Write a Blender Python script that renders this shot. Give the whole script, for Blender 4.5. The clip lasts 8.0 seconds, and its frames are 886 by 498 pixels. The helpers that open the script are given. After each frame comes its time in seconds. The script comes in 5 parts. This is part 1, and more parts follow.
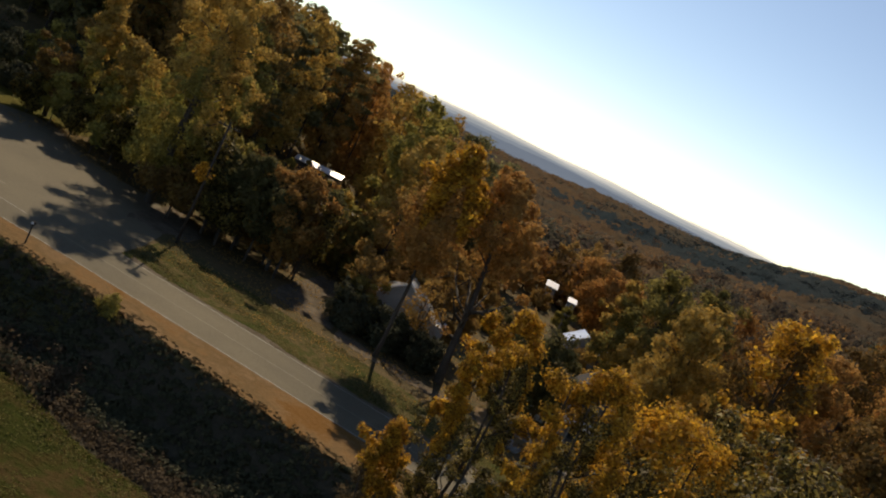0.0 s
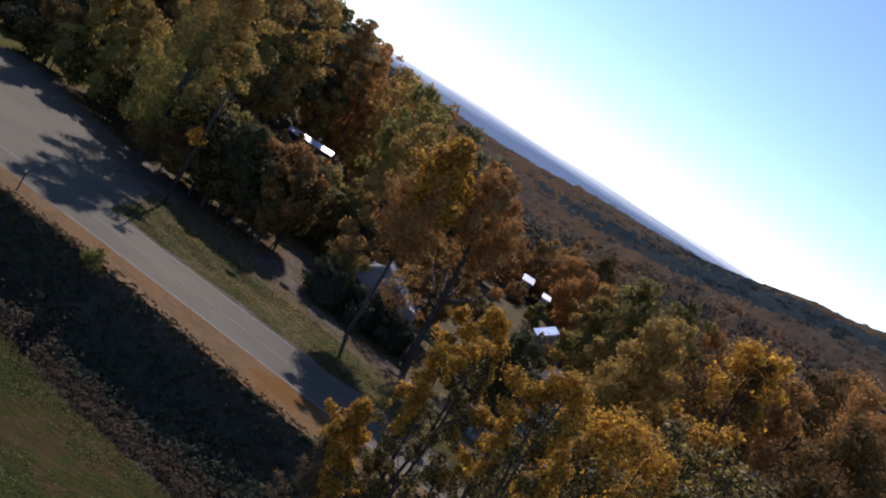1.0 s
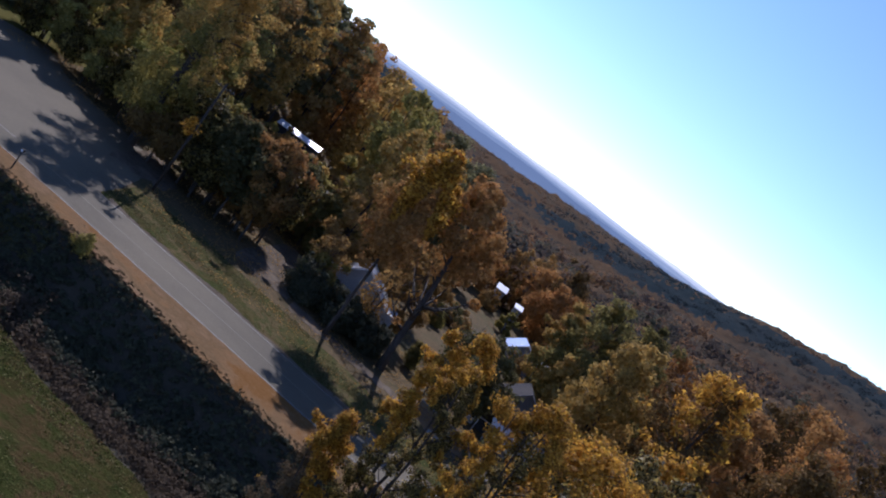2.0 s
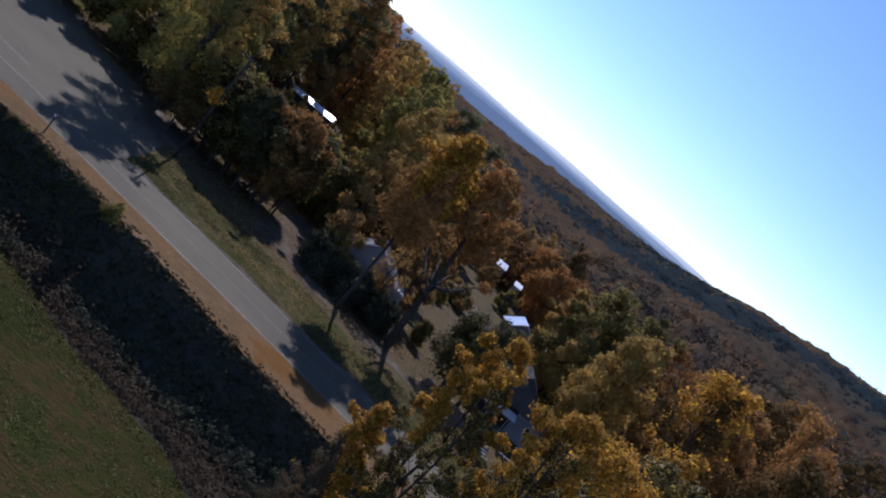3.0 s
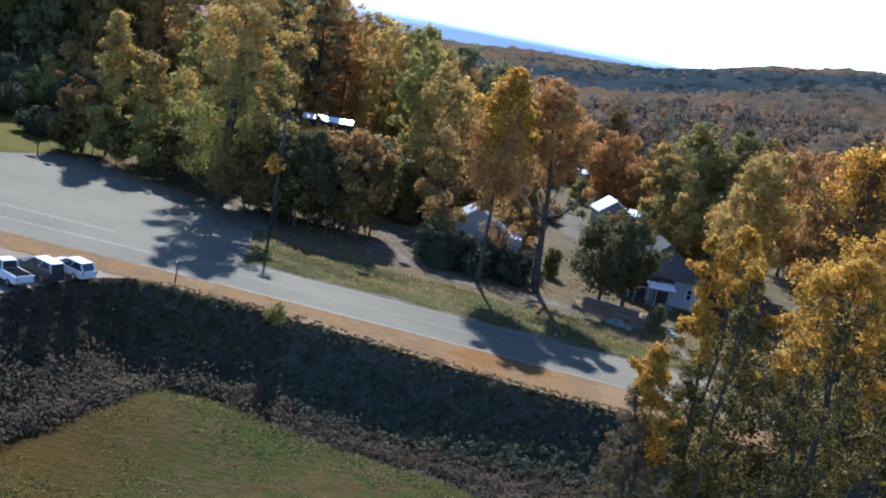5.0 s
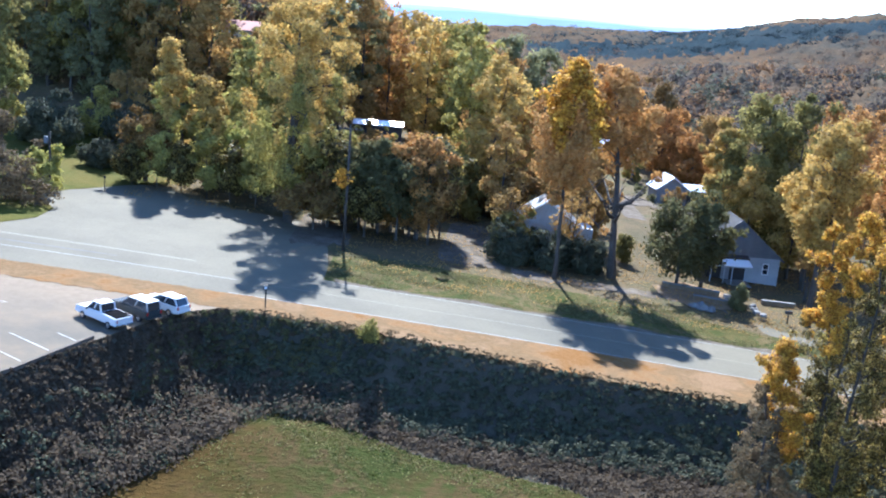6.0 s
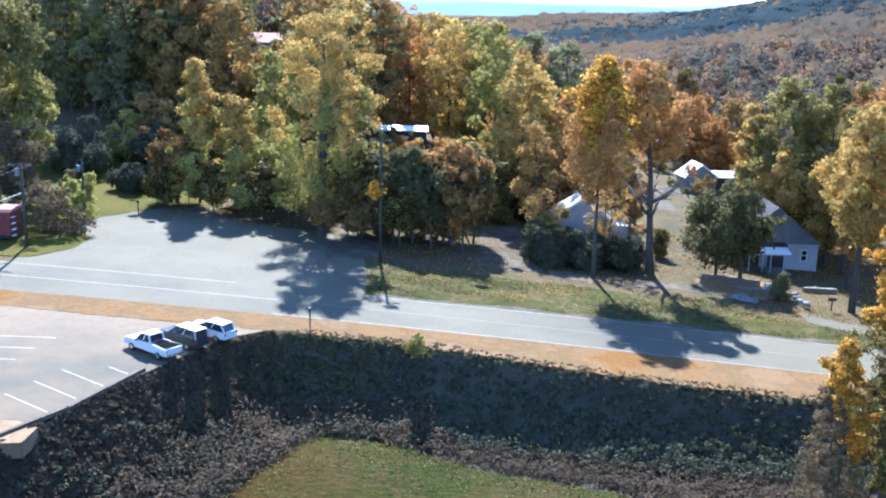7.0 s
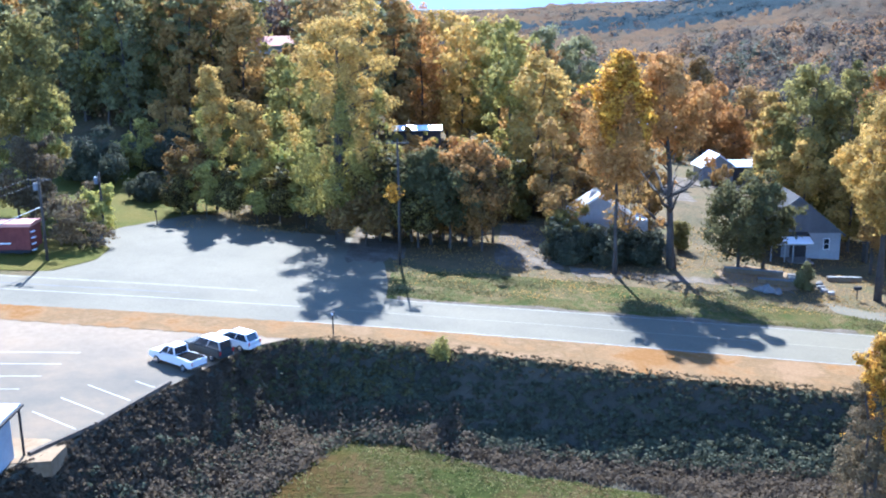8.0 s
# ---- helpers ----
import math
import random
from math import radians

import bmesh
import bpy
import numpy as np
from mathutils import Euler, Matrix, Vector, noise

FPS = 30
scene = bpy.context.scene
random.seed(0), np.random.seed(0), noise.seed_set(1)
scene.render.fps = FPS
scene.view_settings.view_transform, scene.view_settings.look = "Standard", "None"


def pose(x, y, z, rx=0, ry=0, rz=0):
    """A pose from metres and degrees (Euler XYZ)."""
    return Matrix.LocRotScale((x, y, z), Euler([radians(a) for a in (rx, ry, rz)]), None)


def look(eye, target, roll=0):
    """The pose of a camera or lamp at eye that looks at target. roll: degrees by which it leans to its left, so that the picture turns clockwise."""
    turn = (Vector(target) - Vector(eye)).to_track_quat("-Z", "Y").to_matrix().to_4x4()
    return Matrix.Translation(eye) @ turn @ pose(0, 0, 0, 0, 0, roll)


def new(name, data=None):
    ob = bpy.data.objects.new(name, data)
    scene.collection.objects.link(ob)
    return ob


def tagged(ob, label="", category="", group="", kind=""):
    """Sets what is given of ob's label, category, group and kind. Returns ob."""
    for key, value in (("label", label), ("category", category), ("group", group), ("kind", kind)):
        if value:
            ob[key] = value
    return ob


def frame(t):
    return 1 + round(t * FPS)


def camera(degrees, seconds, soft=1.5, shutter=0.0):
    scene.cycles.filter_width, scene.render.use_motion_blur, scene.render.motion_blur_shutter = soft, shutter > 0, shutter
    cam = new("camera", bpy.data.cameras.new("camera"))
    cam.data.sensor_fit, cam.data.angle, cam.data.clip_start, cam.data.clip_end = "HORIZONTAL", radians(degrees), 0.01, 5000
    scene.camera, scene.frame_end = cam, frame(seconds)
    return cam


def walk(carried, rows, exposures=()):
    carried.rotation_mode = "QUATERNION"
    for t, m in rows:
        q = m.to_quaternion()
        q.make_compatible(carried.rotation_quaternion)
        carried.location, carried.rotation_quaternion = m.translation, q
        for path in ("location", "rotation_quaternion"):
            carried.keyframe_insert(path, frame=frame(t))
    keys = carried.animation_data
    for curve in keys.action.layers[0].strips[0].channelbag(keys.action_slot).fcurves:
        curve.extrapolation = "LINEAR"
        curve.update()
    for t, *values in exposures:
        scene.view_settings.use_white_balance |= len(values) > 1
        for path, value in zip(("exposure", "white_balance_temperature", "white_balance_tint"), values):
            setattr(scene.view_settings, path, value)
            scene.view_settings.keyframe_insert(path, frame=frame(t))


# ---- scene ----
cam = camera(46.9, 8.0, soft=2.0)
PATH = [
    (0, (1.95, 1.444, 23.344), (1.883, 3.426, 23.086), 26.2),
    (0.5, (2.052, 0.155, 23.732), (2.035, 2.138, 23.47), 29.6),
    (1, (1.882, -0.635, 24.101), (1.863, 1.346, 23.831), 32.2),
    (1.5, (1.294, -1.207, 24.401), (1.268, 0.778, 24.158), 35.2),
    (1.7, (0.913, -1.449, 24.499), (0.912, 0.537, 24.258), 36.0),
    (2.8, (-2.254, -3.049, 24.783), (-2.174, -1.069, 24.511), 39.9),
    (3, (-2.926, -3.31, 24.75), (-2.834, -1.333, 24.464), 40.7),
    (3.5, (-4.758, -3.925, 24.544), (-4.648, -1.951, 24.242), 41.2),
    (4, (-6.944, -4.615, 24.274), (-6.78, -2.646, 23.965), 40.9),
    (4.1, (-7.43, -4.766, 24.233), (-7.27, -2.798, 23.914), 37.8),
    (4.2, (-7.931, -4.917, 24.2), (-7.799, -2.952, 23.848), 29.6),
    (4.3, (-8.447, -5.062, 24.176), (-8.33, -3.099, 23.812), 26.0),
    (4.4, (-8.974, -5.195, 24.162), (-8.861, -3.233, 23.787), 22.6),
    (4.5, (-9.51, -5.31, 24.157), (-9.401, -3.358, 23.735), 14.0),
    (4.7, (-10.6, -5.469, 24.178), (-10.484, -3.518, 23.751), 11.8),
    (5.8, (-15.761, -4.828, 25.077), (-15.713, -2.883, 24.614), 5.0),
    (6, (-16.357, -4.645, 25.35), (-16.316, -2.702, 24.88), 4.9),
    (6.5, (-17.393, -4.324, 26.043), (-17.369, -2.379, 25.579), 3.8),
    (7, (-18.023, -4.092, 26.571), (-18.022, -2.152, 26.086), 1.3),
    (7.5, (-18.41, -3.834, 26.867), (-18.411, -1.896, 26.373), 0.3),
    (8, (-18.574, -3.525, 27.04), (-18.601, -1.587, 26.545), -0.7),
]
EXPOSURES = [
    (0.0, -0.12, 8600, 13), (0.5, -0.07, 6900, 18), (1.0, 0.06, 5900, 23), (1.5, 0.14, 5550, 26), (3.0, -0.18, 5450, 22), (3.5, -0.22, 5850, 16), (4.0, -0.22, 6200, 14),
    (4.5, 0.66, 5300, 12), (5.8, 1.90, 5150, 10), (6.0, 2.12, 5100, 10), (7.0, 2.24, 5000, 10), (8.0, 2.40, 4900, 11),
]
walk(cam, [(t, look(eye, target, roll)) for t, eye, target, roll in PATH], EXPOSURES)

# ---- light ----
SUN_AZ, SUN_EL = radians(-6.5), radians(42.0)   # from +y, negative to the left; height over the horizon
world = bpy.data.worlds.new("daylight")
scene.world = world
world.use_nodes = True
wn = world.node_tree
sky = wn.nodes.new("ShaderNodeTexSky")
sky.sky_type, sky.sun_disc = "NISHITA", False
sky.sun_elevation, sky.sun_rotation = SUN_EL, SUN_AZ
sky.air_density, sky.dust_density, sky.ozone_density = 1.0, 0.2, 3.2
sky.altitude = 3000
wn.links.new(sky.outputs[0], wn.nodes["Background"].inputs[0])
wn.nodes["Background"].inputs[1].default_value = 0.15
sun_data = bpy.data.lights.new("sun", "SUN")
sun_data.energy, sun_data.angle, sun_data.color = 4.6, radians(0.55), (1.0, 0.93, 0.82)
sun = new("sun", sun_data)
sun.matrix_world = look((200 * math.sin(SUN_AZ) * math.cos(SUN_EL), 200 * math.cos(SUN_AZ) * math.cos(SUN_EL), 200 * math.sin(SUN_EL)), (0, 0, 0))

# ---- materials ----
def nodes_of(name):
    m = bpy.data.materials.new(name)
    m.use_nodes = True
    return m, m.node_tree, m.node_tree.nodes["Principled BSDF"]


def ramp(nt, fac, colours, lo=0.25, hi=0.75):
    r = nt.nodes.new("ShaderNodeValToRGB")
    while len(r.color_ramp.elements) < len(colours):
        r.color_ramp.elements.new(0.5)
    for k, (e, c) in enumerate(zip(r.color_ramp.elements, colours)):
        e.position = lo + (hi - lo) * k / max(1, len(colours) - 1)
        e.color = (*c, 1)
    nt.links.new(fac, r.inputs[0])
    return r.outputs[0]


def noise_of(nt, scale, detail=4.0, rough=0.6, stretch=(1, 1, 1)):
    tc = nt.nodes.new("ShaderNodeTexCoord")
    mp = nt.nodes.new("ShaderNodeMapping")
    mp.inputs["Scale"].default_value = stretch
    n = nt.nodes.new("ShaderNodeTexNoise")
    n.inputs["Scale"].default_value, n.inputs["Detail"].default_value, n.inputs["Roughness"].default_value = scale, detail, rough
    nt.links.new(tc.outputs["Object"], mp.inputs[0])
    nt.links.new(mp.outputs[0], n.inputs["Vector"])
    return n.outputs["Fac"]


def surface(name, fine, coarse, grain=6.0, patch=0.25, rough=0.9, bump=0.3, metal=0.0, mix=0.5, stretch=(1, 1, 1), spec=0.3):
    """A weathered surface: fine grain colours over broad patches, with relief."""
    m, nt, p = nodes_of(name)
    a = noise_of(nt, grain, 6, 0.7, stretch)
    b = noise_of(nt, patch, 5, 0.65)
    ca, cb = ramp(nt, a, fine, 0.3, 0.7), ramp(nt, b, coarse, 0.38, 0.62)
    mx = nt.nodes.new("ShaderNodeMix")
    mx.data_type = "RGBA"
    mx.inputs[0].default_value = mix
    nt.links.new(ca, mx.inputs[6])
    nt.links.new(cb, mx.inputs[7])
    nt.links.new(mx.outputs[2], p.inputs["Base Color"])
    p.inputs["Roughness"].default_value, p.inputs["Metallic"].default_value = rough, metal
    p.inputs["Specular IOR Level"].default_value = spec
    if bump:
        bp = nt.nodes.new("ShaderNodeBump")
        bp.inputs["Strength"].default_value, bp.inputs["Distance"].default_value = bump, 0.6 / grain
        nt.links.new(a, bp.inputs["Height"])
        nt.links.new(bp.outputs[0], p.inputs["Normal"])
    return m


def foliage(name, colours, sheer=0.55, rough=0.85, spread=0.4, clumps=0.55, gloss=0.08):
    """Leaves that let part of the light through; each leaf takes its own tint, each spray and each tree a shade of its own."""
    m, nt, p = nodes_of(name)
    mean = [sum(c[j] for c in colours) / len(colours) for j in range(3)]
    colours = [tuple(mean[j] + (c[j] - mean[j]) * spread for j in range(3)) for c in colours]
    g = nt.nodes.new("ShaderNodeNewGeometry")
    c = ramp(nt, g.outputs["Random Per Island"], colours, 0.05, 0.95)
    oi = nt.nodes.new("ShaderNodeObjectInfo")
    hs = nt.nodes.new("ShaderNodeHueSaturation")
    mr = nt.nodes.new("ShaderNodeMapRange")
    mr.inputs[3].default_value, mr.inputs[4].default_value = 0.82, 1.18
    nt.links.new(oi.outputs["Random"], mr.inputs[0])
    spray = nt.nodes.new("ShaderNodeMapRange")
    spray.inputs[1].default_value, spray.inputs[2].default_value = 0.3, 0.7
    spray.inputs[3].default_value, spray.inputs[4].default_value = 0.75, 1.25
    nt.links.new(noise_of(nt, clumps, 3, 0.6), spray.inputs[0])
    both = nt.nodes.new("ShaderNodeMath")
    both.operation = "MULTIPLY"
    nt.links.new(mr.outputs[0], both.inputs[0])
    nt.links.new(spray.outputs[0], both.inputs[1])
    nt.links.new(both.outputs[0], hs.inputs["Value"])
    nt.links.new(c, hs.inputs["Color"])
    nt.links.new(hs.outputs[0], p.inputs["Base Color"])
    p.inputs["Roughness"].default_value = rough
    p.inputs["Specular IOR Level"].default_value = gloss
    t = nt.nodes.new("ShaderNodeBsdfTranslucent")
    nt.links.new(hs.outputs[0], t.inputs[0])
    mx = nt.nodes.new("ShaderNodeMixShader")
    mx.inputs[0].default_value = sheer
    nt.links.new(p.outputs[0], mx.inputs[1])
    nt.links.new(t.outputs[0], mx.inputs[2])
    nt.links.new(mx.outputs[0], nt.nodes["Material Output"].inputs[0])
    return m


def plain(name, colour, rough=0.5, metal=0.0, wear=0.12, scale=9.0):
    d = tuple(v * (1 - wear) for v in colour)
    e = tuple(min(1, v * (1 + wear * 0.6)) for v in colour)
    return surface(name, [d, colour, e], [d, colour], grain=scale, patch=0.7, rough=rough, bump=0.05, metal=metal, spec=0.5)


def dusted(m, colours, axis, start, end, wobble):
    """Washes fine clay over a surface, thickening along one axis, with an uneven border."""
    nt = m.node_tree
    p = nt.nodes["Principled BSDF"]
    base = p.inputs["Base Color"].links[0].from_socket
    tc, xyz = nt.nodes.new("ShaderNodeTexCoord"), nt.nodes.new("ShaderNodeSeparateXYZ")
    nt.links.new(tc.outputs["Object"], xyz.inputs[0])
    add, mr = nt.nodes.new("ShaderNodeMath"), nt.nodes.new("ShaderNodeMapRange")
    add.operation = "MULTIPLY_ADD"
    nt.links.new(noise_of(nt, 0.16, 6, 0.65), add.inputs[0])
    add.inputs[1].default_value = wobble
    nt.links.new(xyz.outputs[axis], add.inputs[2])
    mr.inputs[1].default_value, mr.inputs[2].default_value = start + wobble / 2, end + wobble / 2
    mr.inputs[4].default_value = 0.9
    nt.links.new(add.outputs[0], mr.inputs[0])
    mx = nt.nodes.new("ShaderNodeMix")
    mx.data_type = "RGBA"
    nt.links.new(mr.outputs[0], mx.inputs[0])
    nt.links.new(base, mx.inputs[6])
    nt.links.new(ramp(nt, noise_of(nt, 1.5, 6, 0.7), colours, 0.3, 0.7), mx.inputs[7])
    nt.links.new(mx.outputs[2], p.inputs["Base Color"])


ASPHALT = surface("asphalt", [(0.08193, 0.07073, 0.04772), (0.1124, 0.09746, 0.0654), (0.143, 0.1235, 0.08368)], [(0.07913, 0.06942, 0.04772), (0.1388, 0.1181, 0.07781)], 5, 0.07, 0.85, 0.15, spec=0.15)
LOT = surface("lot_asphalt", [(0.0745, 0.06405, 0.04651), (0.1171, 0.09449, 0.06471)], [(0.06739, 0.06065, 0.04773), (0.1136, 0.09096, 0.06096), (0.1988, 0.1344, 0.07542)], 4, 0.06, 0.88, 0.15, mix=0.65, spec=0.15)

dusted(LOT, [(0.16, 0.114, 0.068), (0.21, 0.154, 0.098)], 1, 62.0, 74.0, 9.0)

DIRT = surface("red_clay_dirt", [(0.1082, 0.05433, 0.01541), (0.1521, 0.08451, 0.03283), (0.2102, 0.1348, 0.06618)], [(0.1556, 0.06906, 0.01389), (0.1837, 0.1116, 0.05237), (0.1206, 0.08308, 0.04059), (0.1983, 0.13, 0.07242)], 3.0, 0.16, 0.95, 0.6, mix=0.6, spec=0.05)
# Leaf litter darkened further, so the colour holds the bank's shade.
BANK = surface("shaded_bank_litter", [(0.035, 0.0322, 0.0245), (0.0595, 0.0518, 0.0364), (0.091, 0.0742, 0.0504)], [(0.0385, 0.0378, 0.028), (0.077, 0.0644, 0.0434)], 3, 0.3, 0.95, 0.8, spec=0.05)
LITTER = surface("leaf_litter_ground", [(0.045, 0.036, 0.02), (0.10, 0.074, 0.04), (0.17, 0.12, 0.062)], [(0.05, 0.048, 0.022), (0.12, 0.085, 0.042), (0.065, 0.07, 0.028)], 2.2, 0.12, 0.95, 0.7, spec=0.05)
GRASS = surface("mown_grass", [(0.01693, 0.02156, 0.00416), (0.04113, 0.04214, 0.0104), (0.08467, 0.06468, 0.02496)], [(0.02419, 0.03528, 0.00624), (0.05443, 0.03528, 0.01248), (0.03387, 0.04116, 0.00832), (0.07983, 0.04312, 0.0208), (0.03145, 0.04116, 0.00832)], 2.2, 0.13, 0.95, 0.9, mix=0.58, stretch=(0.5, 1.2, 1), spec=0.03)
dusted(GRASS, [(0.034, 0.021, 0.005), (0.075, 0.043, 0.011)], 0, -22.0, -31.0, 14.0)
LAWN = surface("dry_lawn", [(0.02274, 0.03194, 0.00598), (0.05685, 0.05636, 0.01316), (0.1137, 0.07891, 0.0311)], [(0.03411, 0.04697, 0.008372), (0.09663, 0.06951, 0.02392), (0.03866, 0.05166, 0.01076), (0.1478, 0.0977, 0.04784), (0.05116, 0.05636, 0.01316)], 2.0, 0.22, 0.95, 0.9, mix=0.6, spec=0.05)
STRAW = surface("straw_lawn", [(0.04942, 0.05097, 0.008078), (0.08402, 0.07413, 0.01346), (0.1285, 0.09954, 0.02289)], [(0.04448, 0.05557, 0.00754), (0.09386, 0.07179, 0.01481)], 2.5, 0.15, 0.95, 0.7, spec=0.05)
GRAVEL = surface("pale_gravel", [(0.05812, 0.04656, 0.03239), (0.1162, 0.09545, 0.07058), (0.1808, 0.1521, 0.1176)], [(0.05166, 0.03877, 0.02353), (0.1033, 0.08054, 0.0575), (0.1679, 0.1372, 0.1045)], 4, 0.45, 0.95, 0.6, spec=0.05)
CONCRETE = surface("old_concrete", [(0.1373, 0.1337, 0.1228), (0.1878, 0.1806, 0.1662)], [(0.13, 0.1228, 0.112), (0.2023, 0.1915, 0.177)], 5, 0.5, 0.85, 0.15)
PAINT_W = surface("road_paint_white", [(0.137, 0.1291, 0.1107), (0.2213, 0.2108, 0.1871)], [(0.1159, 0.108, 0.09219), (0.2319, 0.2213, 0.1976)], 6, 0.6, 0.7, 0.1)
PAINT_BAY = surface("bay_paint_white", [(0.24, 0.228, 0.2), (0.368, 0.352, 0.32)], [(0.208, 0.196, 0.172), (0.384, 0.368, 0.336)], 6, 0.6, 0.7, 0.1)
PAINT_Y = surface("road_paint_yellow", [(0.1291, 0.1137, 0.07687), (0.1661, 0.1445, 0.08913)], [(0.1107, 0.0984, 0.0738), (0.1722, 0.1476, 0.08913)], 6, 0.6, 0.7, 0.1)
TAR = surface("old_tar", [(0.07, 0.066, 0.056), (0.10, 0.092, 0.076)], [(0.06, 0.058, 0.05), (0.12, 0.108, 0.088)], 4, 0.3, 0.85, 0.1)
TAN = surface("worn_tan_concrete", [(0.1725, 0.12, 0.068), (0.2415, 0.17, 0.1)], [(0.1495, 0.1, 0.056), (0.276, 0.195, 0.116)], 4, 0.5, 0.9, 0.2, spec=0.05)
BARK = surface("grey_bark", [(0.035, 0.03, 0.023), (0.075, 0.063, 0.05), (0.12, 0.104, 0.088)], [(0.045, 0.038, 0.03), (0.09, 0.075, 0.063)], 7, 0.6, 0.95, 0.8, stretch=(1, 1, 0.2))
POLE = surface("creosoted_pole", [(0.03, 0.024, 0.018), (0.07, 0.055, 0.042)], [(0.03, 0.025, 0.02), (0.08, 0.065, 0.05)], 8, 0.6, 0.9, 0.4, stretch=(1, 1, 0.1))
# White siding well below white: the walls' shade is in this colour.
SIDING_W_SHADE = surface("shaded_white_siding", [(0.26, 0.28, 0.29), (0.34, 0.36, 0.37)], [(0.25, 0.27, 0.28), (0.36, 0.38, 0.39)], 4, 0.5, 0.7, 0.05)
SIDING_G = surface("grey_siding", [(0.17, 0.19, 0.21), (0.23, 0.25, 0.27)], [(0.16, 0.18, 0.20), (0.25, 0.27, 0.29)], 4, 0.5, 0.7, 0.05)
SIDING_D = surface("grey_boards", [(0.1125, 0.1187, 0.125), (0.1625, 0.1688, 0.175)], [(0.1, 0.1063, 0.1125), (0.175, 0.1812, 0.1875)], 4, 0.5, 0.8, 0.1, stretch=(1, 1, 6))
METAL_ROOF = surface("metal_roofing", [(0.62, 0.63, 0.64), (0.75, 0.76, 0.77)], [(0.55, 0.56, 0.57), (0.76, 0.77, 0.78)], 3, 0.5, 0.3, 0.03, metal=0.75, spec=0.5)
SHINGLE = surface("dark_shingles", [(0.03, 0.03, 0.033), (0.066, 0.063, 0.06)], [(0.036, 0.036, 0.036), (0.072, 0.066, 0.063)], 9, 0.5, 0.9, 0.4, spec=0.1)
RED_PAINT = surface("faded_red_boards", [(0.098, 0.021, 0.0154), (0.168, 0.042, 0.0315)], [(0.091, 0.021, 0.0175), (0.182, 0.0525, 0.0385)], 5, 0.7, 0.8, 0.1, stretch=(1, 1, 0.2))
PINK_ROOF = plain("faded_roof", (0.34, 0.15, 0.11), 0.9)
WHITE = plain("white_paint", (0.78, 0.78, 0.77), 0.4)
GLASS = plain("dark_glass", (0.02, 0.024, 0.03), 0.08, 0.0, 0.1)
BLACK = plain("black_rubber", (0.018, 0.018, 0.019), 0.8)
CHROME = plain("bright_metal", (0.6, 0.6, 0.61), 0.25, 0.9)
CAR_WHITE = plain("white_car_paint", (0.6, 0.59, 0.57), 0.25, 0.0, 0.04)
CAR_DARK = plain("dark_green_car_paint", (0.035, 0.042, 0.042), 0.25, 0.0, 0.05)
CAR_SILVER = plain("silver_car_paint", (0.3, 0.32, 0.34), 0.3, 0.3, 0.04)
TAIL_RED = plain("red_lens", (0.35, 0.02, 0.02), 0.2)
LINER = surface("black_bed_liner", [(0.008, 0.008, 0.008), (0.014, 0.014, 0.014)], [(0.008, 0.008, 0.008), (0.015, 0.015, 0.015)], 9, 0.7, 1.0, 0.05, spec=0.0)
WOOD = surface("weathered_timber", [(0.06, 0.045, 0.03), (0.12, 0.09, 0.06)], [(0.072, 0.054, 0.036), (0.132, 0.102, 0.072)], 6, 0.6, 0.9, 0.3, stretch=(0.2, 1, 1))

L_YELLOW = foliage("yellow_leaves", [(0.1819, 0.1295, 0.04426), (0.3967, 0.2656, 0.07556), (0.7909, 0.5016, 0.118)], 0.4)
L_GOLD = foliage("golden_leaves", [(0.2112, 0.1066, 0.0202), (0.4752, 0.2508, 0.03366), (0.7656, 0.4514, 0.0561)], 0.5, 0.7, spread=0.9, gloss=0.12)
L_ORANGE = foliage("orange_leaves", [(0.2181, 0.1225, 0.0463), (0.4365, 0.2282, 0.07258), (0.6916, 0.3679, 0.1007)], 0.4)
L_RUST = foliage("rust_leaves", [(0.2411, 0.1256, 0.04224), (0.3799, 0.1855, 0.05698), (0.5574, 0.2751, 0.07687)], 0.4)
L_OLIVE = foliage("yellow_green_leaves", [(0.1227, 0.1167, 0.035), (0.2422, 0.2119, 0.05684), (0.5418, 0.428, 0.1081)], 0.4)
L_LIME = foliage("lime_yellow_leaves", [(0.1877, 0.1821, 0.0451), (0.3509, 0.3191, 0.0766), (0.5377, 0.479, 0.1207)], 0.4)
L_AMBER = foliage("amber_leaves", [(0.06, 0.04, 0.0192), (0.128, 0.076, 0.0272), (0.288, 0.168, 0.04)], 0.32)
L_GREEN = foliage("green_leaves", [(0.1212, 0.1053, 0.03478), (0.1938, 0.1644, 0.05023), (0.3229, 0.2567, 0.07535)], 0.5)
L_PINE = foliage("pine_needles", [(0.1159, 0.1137, 0.05365), (0.179, 0.1705, 0.07511), (0.2633, 0.2307, 0.09443)], 0.5, 0.7)
L_BROWN = foliage("brown_leaves", [(0.2044, 0.1281, 0.04273), (0.3198, 0.1945, 0.06265), (0.4606, 0.2765, 0.0819)], 0.4)
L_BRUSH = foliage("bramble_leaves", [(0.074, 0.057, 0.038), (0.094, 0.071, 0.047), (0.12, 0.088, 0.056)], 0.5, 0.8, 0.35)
# Far leaf colours are greyed and blued to hold some of the haze.
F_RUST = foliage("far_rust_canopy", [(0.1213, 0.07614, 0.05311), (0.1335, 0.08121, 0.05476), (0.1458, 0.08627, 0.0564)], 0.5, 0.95)
